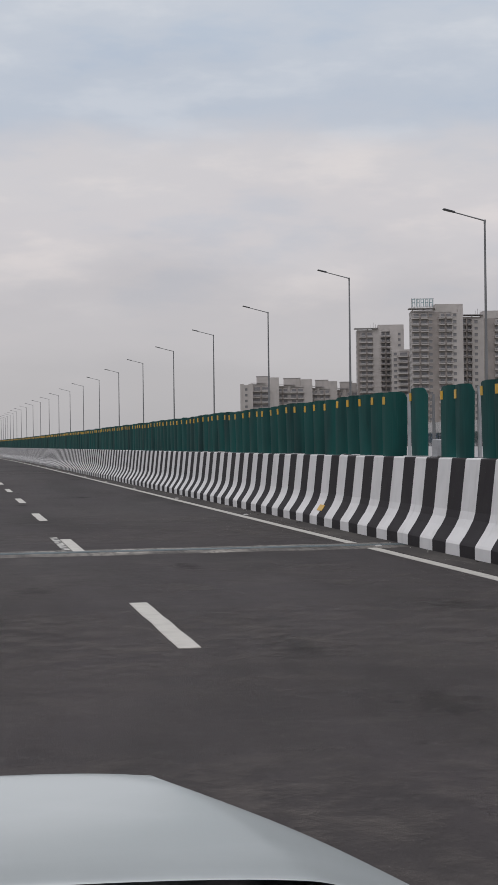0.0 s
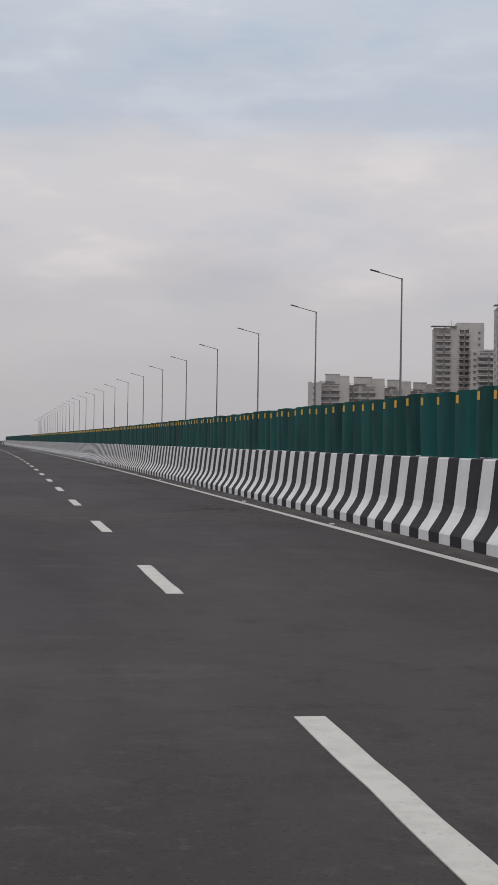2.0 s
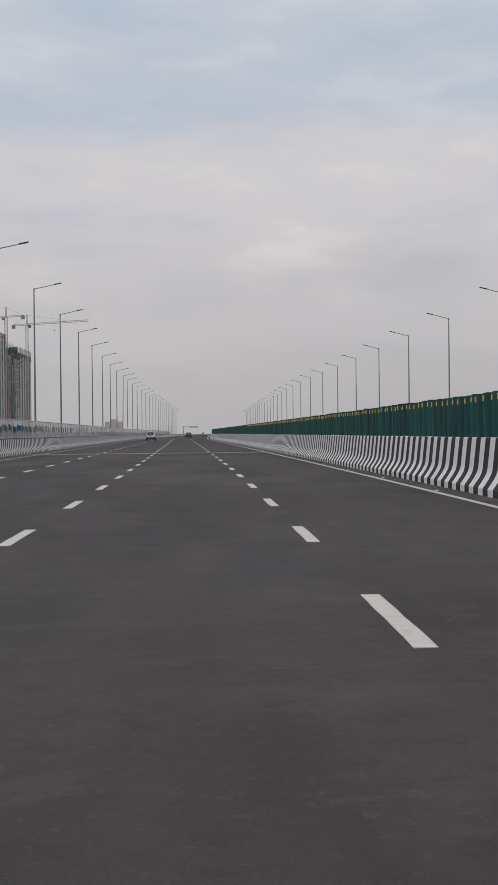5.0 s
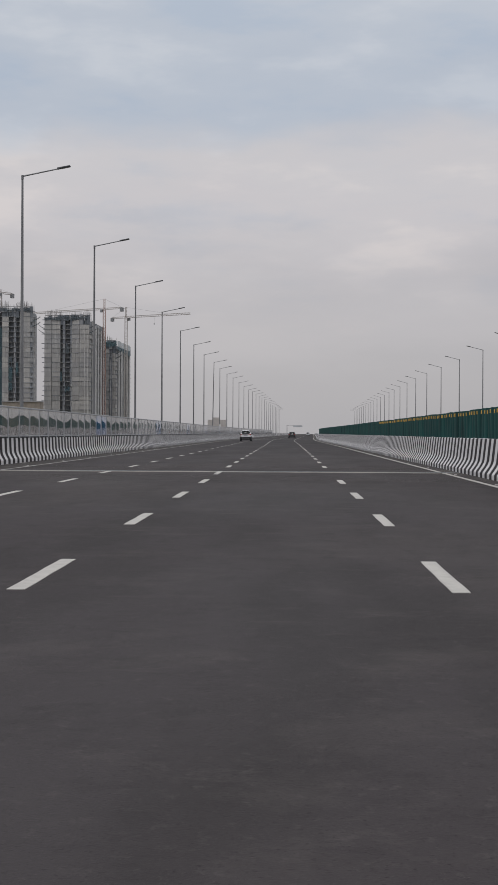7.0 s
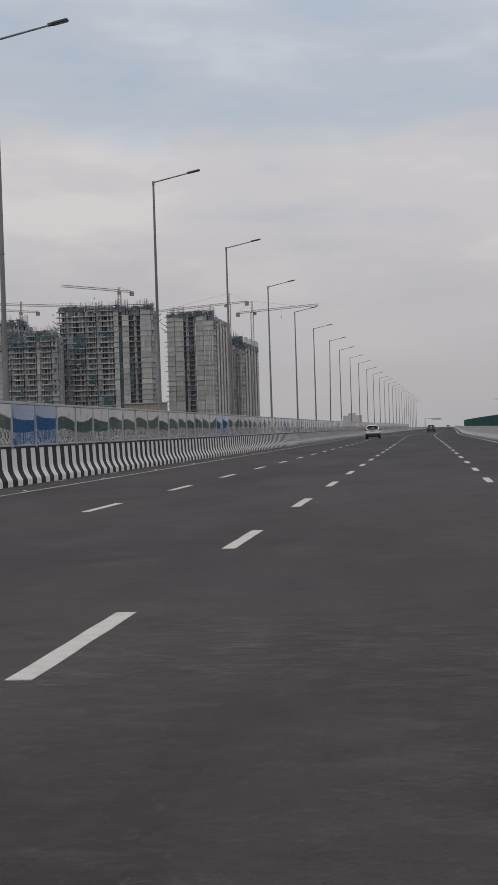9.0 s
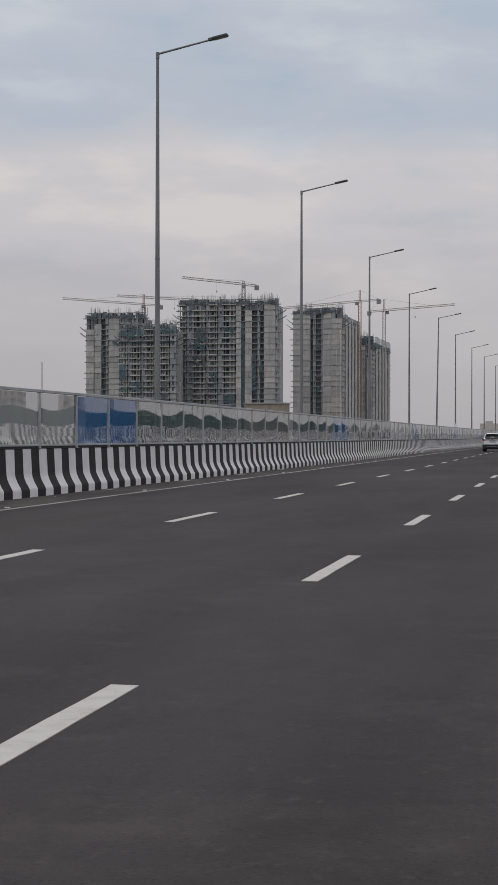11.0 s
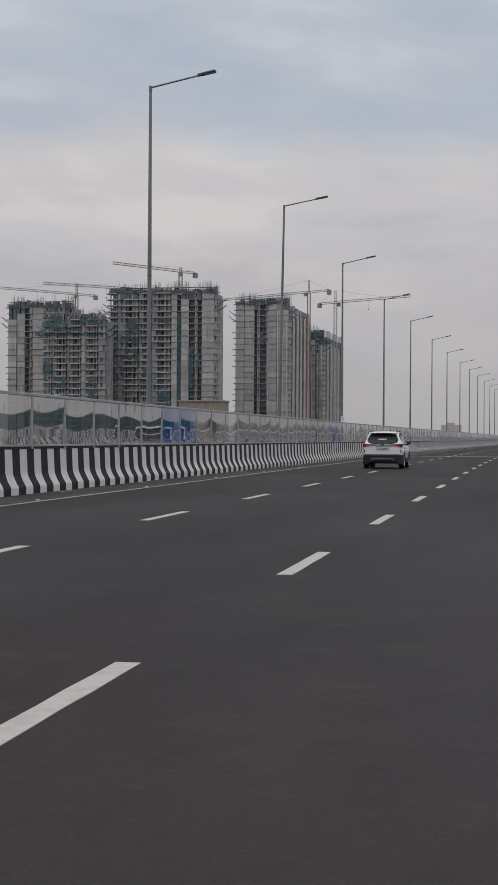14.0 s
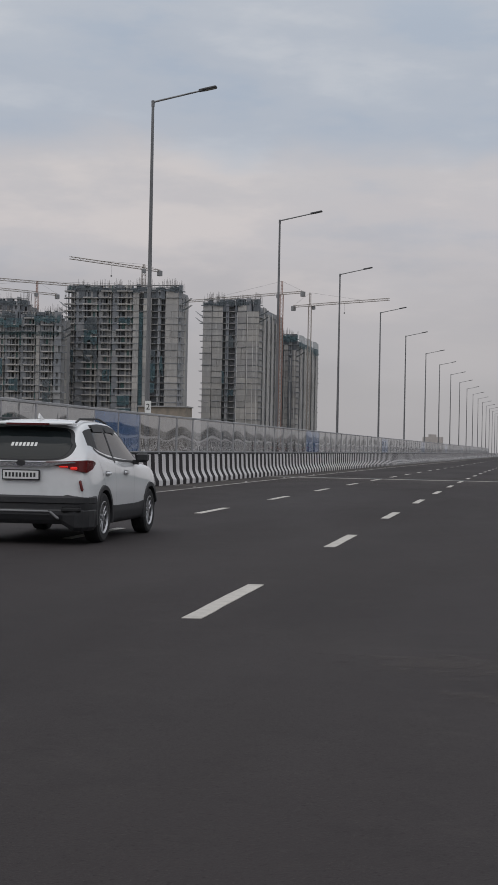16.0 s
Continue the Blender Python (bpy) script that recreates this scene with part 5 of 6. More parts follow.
# ---- finished flats beyond the median ----
def apartment_tower(label, x0, x1, yf, depth, z_top, bays, seed, roof="plate", side_walls=True, turn=-12.0):
    """Bays: b balconies, d dark recessed balconies, l light wall, n brown wall, w light wall with windows, v brown wall with windows."""
    rng = random.Random(seed)
    tower = thing("apartment_tower", label, "building", "flats beyond the median", m=pose(x0, yf, 0, 0, 0, turn) @ pose(-x0, -yf, 0))
    n = round((z_top - GROUND) / 3.2)
    fl = (z_top - GROUND) / n
    top = z_top
    s = Shape()
    s.box(x0 + 0.02, x1 - 0.02, yf + 1.6, yf + depth, GROUND, top, MAT["facade_light"])
    part("wall", s, tower)
    total = sum(w for _, w in bays)
    x = x0
    for kind, w in bays:
        a, b = x, x + (x1 - x0) * w / total
        x = b
        if kind in "lnwv":
            mat = MAT["facade_light"] if kind in "lw" else MAT["facade_brown"]
            s = Shape()
            proud = 0.25 if kind in "lw" else 0.0
            s.box(a, b, yf - proud, yf + 1.6, GROUND, top + (1.5 if kind == "l" else 0), mat)
            part("wall", s, tower)
            if kind in "wv":
                c, q = (a + b) / 2, min(0.8, (b - a) * 0.3)
                s = Shape()
                s.box(c - q, c + q, yf - proud - 0.06, yf - proud + 0.1, 0.9, 2.3, MAT["window_glass"])
                s.box(c - q - 0.12, c + q + 0.12, yf - proud - 0.16, yf - proud + 0.1, 0.72, 0.89, MAT["facade_light"])
                s.box(c - q - 0.1, c + q + 0.1, yf - proud - 0.4, yf - proud + 0.1, 2.31, 2.42, MAT["facade_light"])
                me = s.mesh("window")
                for i in range(1, n):
                    part("window", me, tower, m=pose(0, 0, GROUND + i * fl))
        else:
            deep = 1.2 if kind == "d" else 0.4
            meshes = []
            front, back = (MAT["facade_light"], MAT["facade_light"]) if kind == "b" else (MAT["facade_brown"], MAT["facade_dark"])
            c = (a + b) / 2
            # two balconies to a bay where it is wide, each a slab with a kerb, end posts and an open rail
            spans = ((a - 0.5, c - 0.5), (c + 0.5, b + 0.3)) if b - a > 4 else ((a - 0.3, b + 0.2),)
            for p, q in spans:
                kinds = []
                for v in range(2):
                    s = Shape()
                    y = yf - 1.45 - 0.2 * v
                    s.box(p, q, y, yf - 0.26, -0.16, 0.0, MAT["facade_light"])
                    s.box(p, q, y - 0.05, y + 0.08, -0.2, 0.34, front)
                    s.box(p + 0.1, q - 0.1, y - 0.03, y + 0.03, 0.62, 1.02, MAT["facade_dark"])
                    for e in (p, q - 0.1):
                        s.box(e, e + 0.1, y + 0.08, yf - 0.26, 0.0, 0.95, MAT["facade_light"])
                    kinds.append(s.mesh("balcony"))
                for i in range(1, n):
                    part("balcony", kinds[rng.randrange(2)], tower, m=pose(0, 0, GROUND + i * fl))
            for v in range(2):
                s = Shape()
                s.box(a, b, yf - 0.25, yf + deep, -0.16, 0.0, MAT["facade_brown"])
                s.box(a, b, yf + deep, yf + deep + 0.1, 0.0, fl - 0.16, back)
                if b - a > 4:
                    s.box(c - 0.35, c + 0.35, yf - 0.3, yf + deep, 0.0, fl - 0.16, MAT["facade_brown"])
                s.box(a + 0.4 + 0.4 * v, c - 0.6, yf + deep - 0.05, yf + deep - 0.01, 0.05, 2.4, MAT["window_glass"])
                s.box(c + 0.6, b - 0.4, yf + deep - 0.05, yf + deep - 0.01, 0.05 + 0.8 * v, 2.4, MAT["window_glass"])
                meshes.append(s.mesh("window_wall"))
            for i in range(1, n):
                part("window_wall", meshes[rng.randrange(2)], tower, m=pose(0, 0, GROUND + i * fl))
    # windows up the side that faces the road
    if side_walls:
        s = Shape()
        s.box(x0 - 0.06, x0 + 0.1, 0, 1.3, 0.9, 2.3, MAT["window_glass"])
        s.box(x0 - 0.2, x0 + 0.1, -0.1, 1.4, 0.72, 0.89, MAT["facade_light"])
        me = s.mesh("window")
        for i in range(1, n):
            for k in range(2):
                part("window", me, tower, m=pose(0, yf + depth * (0.35 + 0.3 * k), GROUND + i * fl))
    s = Shape()
    s.box(x0 - 0.1, x1 + 0.1, yf + 0.2, yf + depth + 0.1, top, top + 0.9, MAT["facade_light"])
    part("parapet", s, tower)
    if roof == "plate":
        s = Shape()
        w = (x1 - x0)
        s.box(x0 - 1.6, x0 + w * 0.45, yf - 1.8, yf + 6, top + 1.7, top + 2.05, MAT["facade_dark"])
        for px in (x0 + 0.4, x0 + w * 0.22, x0 + w * 0.42):
            s.box(px - 0.2, px + 0.2, yf + 0.4, yf + 0.8, top + 0.9, top + 1.7, MAT["facade_light"])
        part("roof_canopy", s, tower)
    if roof == "box":
        s = Shape()
        w = x1 - x0
        s.box(x0 + w * 0.18, x0 + w * 0.66, yf + 1.0, yf + depth * 0.8, top + 0.9, top + 5.2, MAT["facade_light"])
        s.box(x0 + w * 0.18 - 0.2, x0 + w * 0.66 + 0.2, yf + 0.8, yf + depth * 0.8, top + 5.2, top + 5.5, MAT["facade_dark"])
        s.box(x0 + w * 0.66 + 0.01, x1 - 0.05, yf + 0.2, yf + depth * 0.6, top + 0.9, top + 4.6, MAT["facade_light"])
        part("roof_house", s, tower)
        s = Shape()
        s.box(x0 - 0.5, x0 + w * 0.5, yf - 0.9, yf + 0.7, top + 1.4, top + 1.65, MAT["facade_dark"])
        s.box(x0 + 0.2, x0 + 0.5, yf + 0.2, yf + 0.5, top + 0.9, top + 1.4, MAT["facade_light"])
        part("roof_canopy", s, tower)
    if roof in ("plate", "house"):
        s = Shape()
        s.box(x0 + (x1 - x0) * 0.45, x1 - 0.05, yf + 0.25, yf + depth * 0.7, top + 0.9, top + 3.9, MAT["facade_light"])
        for k in range(3):
            px = x0 + (x1 - x0) * (0.30 + 0.05 * k)
            s.tube((px, yf + 2, top + 2.0), (px, yf + 2, top + 4.2 + k % 2), 0.12, 0.10, 5, MAT["facade_dark"])
        part("roof_house", s, tower)
    return tower


def build_flats():
    apartment_tower("tall beige block of flats with stacked balconies and roof canopy", 223.4, 249.8, 879, 15, 63.6, [
        ("n", 1.6), ("b", 6.6), ("l", 4.8), ("d", 4.6), ("l", 4.0), ("w", 2.2), ("l", 1.4)], 21)
    apartment_tower("set back beige block of flats with balconies", 238.6, 254.0, 862, 10, 51.6, [("w", 4.0), ("b", 11.0), ("l", 0.8)], 22, "none")
    apartment_tower("tallest beige and brown block of flats with a rooftop sign rack", 221.2, 246.4, 767, 16, 64.9, [
        ("b", 7.6), ("v", 3.0), ("n", 2.8), ("b", 6.0), ("w", 3.0), ("l", 2.6)], 23)
    apartment_tower("beige and brown block of flats with rounded balconies", 250.0, 274.0, 776, 18, 62.6, [
        ("d", 3.2), ("w", 3.0), ("l", 1.0), ("n", 3.8), ("b", 4.6)], 24)
    flats = [
        # x from, x to, y, roof z, bays, roof
        (156.3, 163.4, 884, 33.0, [("l", 2.2), ("w", 2.4), ("l", 2.6)], "none"),
        (163.6, 179.2, 888, 33.6, [("l", 0.5), ("b", 9.6), ("l", 5.2)], "box"),
        (179.6, 199.6, 893, 32.7, [("b", 6.0), ("l", 1.4), ("b", 7.4), ("l", 5.0)], "box"),
        (200.0, 215.2, 896, 31.7, [("b", 3.6), ("l", 1.0), ("b", 6.0), ("l", 4.4)], "box"),
        (215.6, 230.0, 899, 30.7, [("b", 4.0), ("l", 1.6), ("b", 6.4), ("l", 2.0)], "box"),
    ]
    for i, (a, b, y, z, bays, roof) in enumerate(flats):
        apartment_tower("lower beige block of flats with a stepped roofline", a, b, y, 12, z, bays, 30 + i, roof)
    # sign rack on the tallest roof: plain outlined shapes
    rack = thing("rooftop_sign", "row of tall pale blue framed shapes on a rooftop rack", "sign")
    rack.matrix_world = pose(221.2, 767, 0, 0, 0, -12) @ pose(-221.2, -767, 0)
    z = 64.9 + 2.05
    s = Shape()
    for px in np.linspace(221.0, 231.6, 8):
        s.box(px - 0.08, px + 0.08, 765.6, 765.8, z, z + 4.7, MAT["rebar"])
    s.box(220.8, 231.9, 765.5, 765.7, z + 0.3, z + 0.5, MAT["rebar"])
    s.box(220.8, 231.9, 765.5, 765.7, z + 4.3, z + 4.5, MAT["rebar"])
    part("rack", s, rack)
    for i in range(5):
        a = 221.1 + i * 2.15
        s = Shape()
        for bx in (a, a + 1.3):
            s.box(bx, bx + 0.32, 765.1, 765.4, z + 0.6, z + 4.5, MAT["letter_blue"])
        s.box(a + 0.33, a + 1.29, 765.1, 765.4, z + 4.1, z + 4.5, MAT["letter_blue"])
        s.box(a + 0.33, a + 1.29, 765.1, 765.4, z + 2.3, z + 2.65, MAT["letter_blue"])
        part("panel_shape", s, rack)


# ---- vehicles ----
def evaluated(ob, name):
    """The mesh of an object after its modifiers; the object is removed."""
    deps = bpy.context.evaluated_depsgraph_get()
    deps.update()
    me = bpy.data.meshes.new_from_object(ob.evaluated_get(deps))
    me.name = name
    bpy.data.objects.remove(ob)
    return me


def suv_body(paint, hollow=False):
    """Lofted five-door body, rear axle at y 0, front axle at y 2.61, wheel arches cut out."""
    rows = [
        # y, floor z, floor half width, side half width, belt z, belt half width, roof edge half width and z, roof z
        (-0.84, 0.42, 0.66, 0.72, 0.97, 0.70, 0.58, 1.00, 1.02),
        (-0.80, 0.34, 0.80, 0.86, 1.00, 0.82, 0.68, 1.09, 1.12),
        (-0.64, 0.29, 0.85, 0.905, 1.10, 0.835, 0.66, 1.32, 1.36),
        (-0.42, 0.25, 0.87, 0.915, 1.27, 0.775, 0.65, 1.51, 1.56),
        (-0.05, 0.23, 0.88, 0.915, 1.105, 0.862, 0.65, 1.575, 1.62),
        (0.40, 0.22, 0.88, 0.91, 1.035, 0.878, 0.645, 1.59, 1.635),
        (1.00, 0.22, 0.88, 0.91, 0.99, 0.885, 0.64, 1.575, 1.62),
        (1.50, 0.22, 0.88, 0.91, 0.97, 0.88, 0.63, 1.51, 1.555),
        (1.95, 0.22, 0.88, 0.915, 0.96, 0.875, 0.64, 1.32, 1.36),
        (2.42, 0.23, 0.87, 0.92, 0.97, 0.87, 0.72, 1.03, 1.07),
        (2.90, 0.24, 0.85, 0.915, 0.95, 0.85, 0.70, 0.99, 1.02),
        (3.25, 0.27, 0.78, 0.86, 0.88, 0.80, 0.64, 0.92, 0.94),
        (3.42, 0.33, 0.66, 0.75, 0.76, 0.68, 0.54, 0.80, 0.81),
    ]
    s = Shape()
    rings = []
    for y, zb, wb, wm, zt, wt, wr, ze, zr in rows:
        zc = 0.60 if y < -0.5 else 0.43 if 0.2 < y < 2.2 else 0.50
        half = [(0, zb), (wb * 0.6, zb), (wb, zb), (wm - 0.01, min(zb + 0.10, zc - 0.04)), (wm + 0.005, zc - 0.02), (wm, zc), (wm - 0.005, 0.82), (wt, zt), (wt - 0.02, zt + 0.015), (wr + 0.03, ze), (wr - 0.03, ze + 0.03), (wr * 0.5, zr), (0, zr + 0.008)]
        ring = half + [(-x, z) for x, z in half[-2:0:-1]]
        rings.append([(x, y, z) for x, z in ring])
    k = len(rings[0])
    for r in rings:
        s.v += r
    for i in range(len(rings) - 1):
        ya, yb = rows[i][0], rows[i + 1][0]
        for j in range(k):
            jj = (j + 1) % k
            h = j if j < 12 else k - 1 - j
            mat = MAT[paint]
            if h <= 4:
                mat = MAT["cladding"]
            elif h == 8 and ya >= -0.43 and yb <= -0.04:
                mat = MAT["cladding"]
            elif h == 8 and ya >= -0.06 and yb <= 2.43:
                mat = MAT["car_glass"]
            elif h >= 10 and ya >= 1.49 and yb <= 2.43:
                mat = MAT["car_glass"]
            s.f.append((i * k + j, (i + 1) * k + j, (i + 1) * k + jj, i * k + jj))
            s.k.append(s.slot(mat))
    for r, rev in ((0, False), (len(rings) - 1, True)):
        idx = [r * k + j for j in range(k)]
        s.f.append(tuple(reversed(idx)) if rev else tuple(idx))
        s.k.append(s.slot(MAT[paint]))
    me = s.mesh("body", smooth=True)
    bm = bmesh.new()
    bm.from_mesh(me)
    bmesh.ops.recalc_face_normals(bm, faces=bm.faces)
    bm.to_mesh(me)
    bm.free()
    ob = new("body", me)
    sub = ob.modifiers.new("round", "SUBSURF")
    sub.levels = sub.render_levels = 2
    cutters = []
    for y in (0.0, 2.61):
        c = Shape()
        c.tube((-1.2, y, 0.345), (1.2, y, 0.345), 0.385, 0.385, 40, MAT["cladding"])
        co = new("cutter", c.mesh("cutter"))
        cutters.append(co)
        cut = ob.modifiers.new("arch", "BOOLEAN")
        cut.operation, cut.object, cut.solver = "DIFFERENCE", co, "EXACT"
        cut.material_mode = "TRANSFER"
    out = evaluated(ob, "body")
    if hollow:
        # the windows stand open
        bm = bmesh.new()
        bm.from_mesh(out)
        glass = [i for i, m in enumerate(out.materials) if m == MAT["car_glass"]]
        gone = []
        for f in bm.faces:
            c = f.calc_center_median()
            if f.material_index in glass or c.y > 1.46 and c.z > 0.96 or c.y > 2.2 and c.z > 0.74:
                gone.append(f)
        bmesh.ops.delete(bm, geom=gone, context="FACES")
        bm.to_mesh(out)
        bm.free()
    for c in cutters:
        bpy.data.objects.remove(c)
    return out


def wheel_meshes(alloy=True):
    """Tyre and rim lying along x, outer face at +x."""
    t = Shape()
    prof = [(-0.11, 0.225), (-0.115, 0.30), (-0.095, 0.335), (-0.05, 0.343), (0.05, 0.343), (0.095, 0.335), (0.115, 0.30), (0.11, 0.225)]
    n = 36
    for i in range(n):
        a, b = 2 * math.pi * i / n, 2 * math.pi * (i + 1) / n
        for (x0, r0), (x1, r1) in zip(prof, prof[1:]):
            t.quad([(x0, r0 * math.cos(a), r0 * math.sin(a)), (x0, r0 * math.cos(b), r0 * math.sin(b)), (x1, r1 * math.cos(b), r1 * math.sin(b)), (x1, r1 * math.cos(a), r1 * math.sin(a))], MAT["tyre"])
    r = Shape()
    r.tube((-0.05, 0, 0), (-0.045, 0, 0), 0.222, 0.222, 30, MAT["cladding"])
    ring = [(0.108, 0.228), (0.112, 0.215), (0.09, 0.198), (-0.04, 0.20)]
    for i in range(n):
        a, b = 2 * math.pi * i / n, 2 * math.pi * (i + 1) / n
        for (x0, r0), (x1, r1) in zip(ring, ring[1:]):
            r.quad([(x0, r0 * math.cos(a), r0 * math.sin(a)), (x0, r0 * math.cos(b), r0 * math.sin(b)), (x1, r1 * math.cos(b), r1 * math.sin(b)), (x1, r1 * math.cos(a), r1 * math.sin(a))], MAT["alloy"])
    r.tube((0.04, 0, 0), (0.10, 0, 0), 0.055, 0.045, 12, MAT["alloy"])
    for i in range(5):
        q = Matrix.Rotation(2 * math.pi * i / 5 + 0.3, 4, "X")
        for sgn in (-1, 1):
            r.bevelled(0.05, 0.095, sgn * 0.026 - 0.016, sgn * 0.026 + 0.016, 0.03, 0.205, 0.008, MAT["alloy"], q @ pose(0, 0, 0, sgn * -5, 0, 0))
    return t.mesh("tyre", smooth=True), r.mesh("rim")


def arch_ring(side, y):
    """Dark moulding round a wheel arch."""
    s = Shape()
    n, x0, x1, low = 22, 0.885 * side, 0.928 * side, -12 if y < 1 else 18
    for i in range(n):
        a, b = radians(low + (192 - low) * i / n), radians(low + (192 - low) * (i + 1) / n)
        for xa, ra, xb, rb in ((x1, 0.38, x1, 0.435), (x1, 0.435, x0, 0.455), (x0, 0.375, x1, 0.38)):
            s.quad([(xa, y + ra * math.cos(a), 0.345 + ra * math.sin(a)), (xa, y + ra * math.cos(b), 0.345 + ra * math.sin(b)), (xb, y + rb * math.cos(b), 0.345 + rb * math.sin(b)), (xb, y + rb * math.cos(a), 0.345 + rb * math.sin(a))], MAT["cladding"])
    return s


def rear_window(skin):
    """Wrapped rear glass with rounded corners, lying on the tailgate."""
    s = Shape()
    n, k = 28, 10
    for part_of, grow, lift, mat in (("rim", 1.0, 0.003, "cladding"), ("pane", 0.93, 0.006, "car_glass")):
        grid = []
        for i in range(n + 1):
            u = -1 + 2 * i / n
            u = math.copysign(1 - (1 - abs(u)) ** 1.5, u) * 0.998
            low, high = 1.055 + 0.06 * abs(u) ** 4, 1.515 - 0.03 * u * u
            mid, half = (low + high) / 2, (high - low) / 2 * (1 - abs(u) ** 12) ** 0.4
            if part_of == "pane":
                half -= 0.016
            col = []
            for j in range(k + 1):
                v = -1 + 2 * j / k
                x, z = u * grow * (0.675 - 0.02 * v), mid + max(half, 0.002) * v
                hit = skin.ray_cast(Vector((x, -3, z)), Vector((0, 1, 0)))
                col.append(tuple(hit[0] + hit[1] * lift * (1 if hit[1].y < 0 else -1)))
            grid.append(col)
        for i in range(n):
            for j in range(k):
                s.quad([grid[i][j], grid[i + 1][j], grid[i + 1][j + 1], grid[i][j + 1]], MAT[mat])
    return s


def side_line(skin, side, at, width, mat):
    """A narrow line drawn on the flank through the places (y, z)."""
    s = Shape()
    rows = []
    for i, (y, z) in enumerate(at):
        (ya, za), (yb, zb) = at[max(i - 1, 0)], at[min(i + 1, len(at) - 1)]
        across = Vector((zb - za, ya - yb)).normalized() * width / 2
        row = []
        for d in (-1, 1):
            yy, zz = y + d * across.x, z + d * across.y
            hit = skin.ray_cast(Vector((side * 3, yy, zz)), Vector((-side, 0, 0)))
            row.append((hit[0].x + side * 0.004, yy, zz) if hit[0] else (side * 0.65, yy, zz))
        rows.append(row)
    for a, b in zip(rows, rows[1:]):
        s.quad([a[0], a[1], b[1], b[0]][::side], MAT[mat])
    return s


def along(pts, step=0.06):
    """Places evenly spread on a broken line."""
    out = []
    for (ya, za), (yb, zb) in zip(pts, pts[1:]):
        n = max(1, int(math.hypot(yb - ya, zb - za) / step))
        out += [(ya + (yb - ya) * i / n, za + (zb - za) * i / n) for i in range(n)]
    return out + [pts[-1]]


def side_band(skin, side, y0, y1, low, high, out):
    """A strip standing off the flank, closed at its upper edge."""
    s = Shape()
    rows, n = [], 8
    for i in range(n + 1):
        y = y0 + (y1 - y0) * i / n
        drop = 0.05 * max(0.0, y - 0.8) ** 2 * 4
        feet = [skin.ray_cast(Vector((side * 3, y, z - drop)), Vector((-side, 0, 0)))[0] for z in (low, high)]
        rows.append([tuple(feet[0] + Vector((side * out, 0, 0))), tuple(feet[1] + Vector((side * out, 0, 0))), tuple(feet[1])])
    for a, b in zip(rows, rows[1:]):
        for k in range(2):
            s.quad([a[k], b[k], b[k + 1], a[k + 1]][::side], MAT["cladding"])
    return s


def wrapped_bumper():
    """Black lower bumper drawn round the rear corners to the wheel arches, with a step and a tucked-in foot."""
    s = Shape()
    plan = [(0.0, -0.872), (0.30, -0.872), (0.58, -0.868), (0.74, -0.85), (0.84, -0.795), (0.895, -0.68), (0.918, -0.54), (0.922, -0.42)]
    plan = [(-x, y) for x, y in plan[:0:-1]] + plan
    layers = [(0.19, 0.95), (0.24, 0.99), (0.40, 1.0), (0.455, 1.0), (0.475, 0.985), (0.545, 0.985), (0.56, 1.004), (0.625, 1.004), (0.645, 0.985), (0.648, 0.95)]
    rows = [[(x * f, y * f + (0.02 if abs(x) < 0.7 and z < 0.3 else 0), z + (0.09 if z < 0.3 and abs(x) < 0.7 else 0)) for x, y in plan] for z, f in layers]
    for a, b in zip(rows, rows[1:]):
        for i in range(len(plan) - 1):
            s.quad([a[i], a[i + 1], b[i + 1], b[i]], MAT["cladding"])
    return s


def stretch_up(car):
    """Draws the upper body out to the car's full height of 1.69 m."""
    for ob in car.children:
        if ob.name.split(".")[0] in ("tyre", "arch_moulding"):
            continue
        for me in [ob.data] + [g.data for g in ob.children]:
            for v in me.vertices:
                v.co.z += 0.055 * min(1.0, max(0.0, (v.co.z - 0.6) / 0.35))


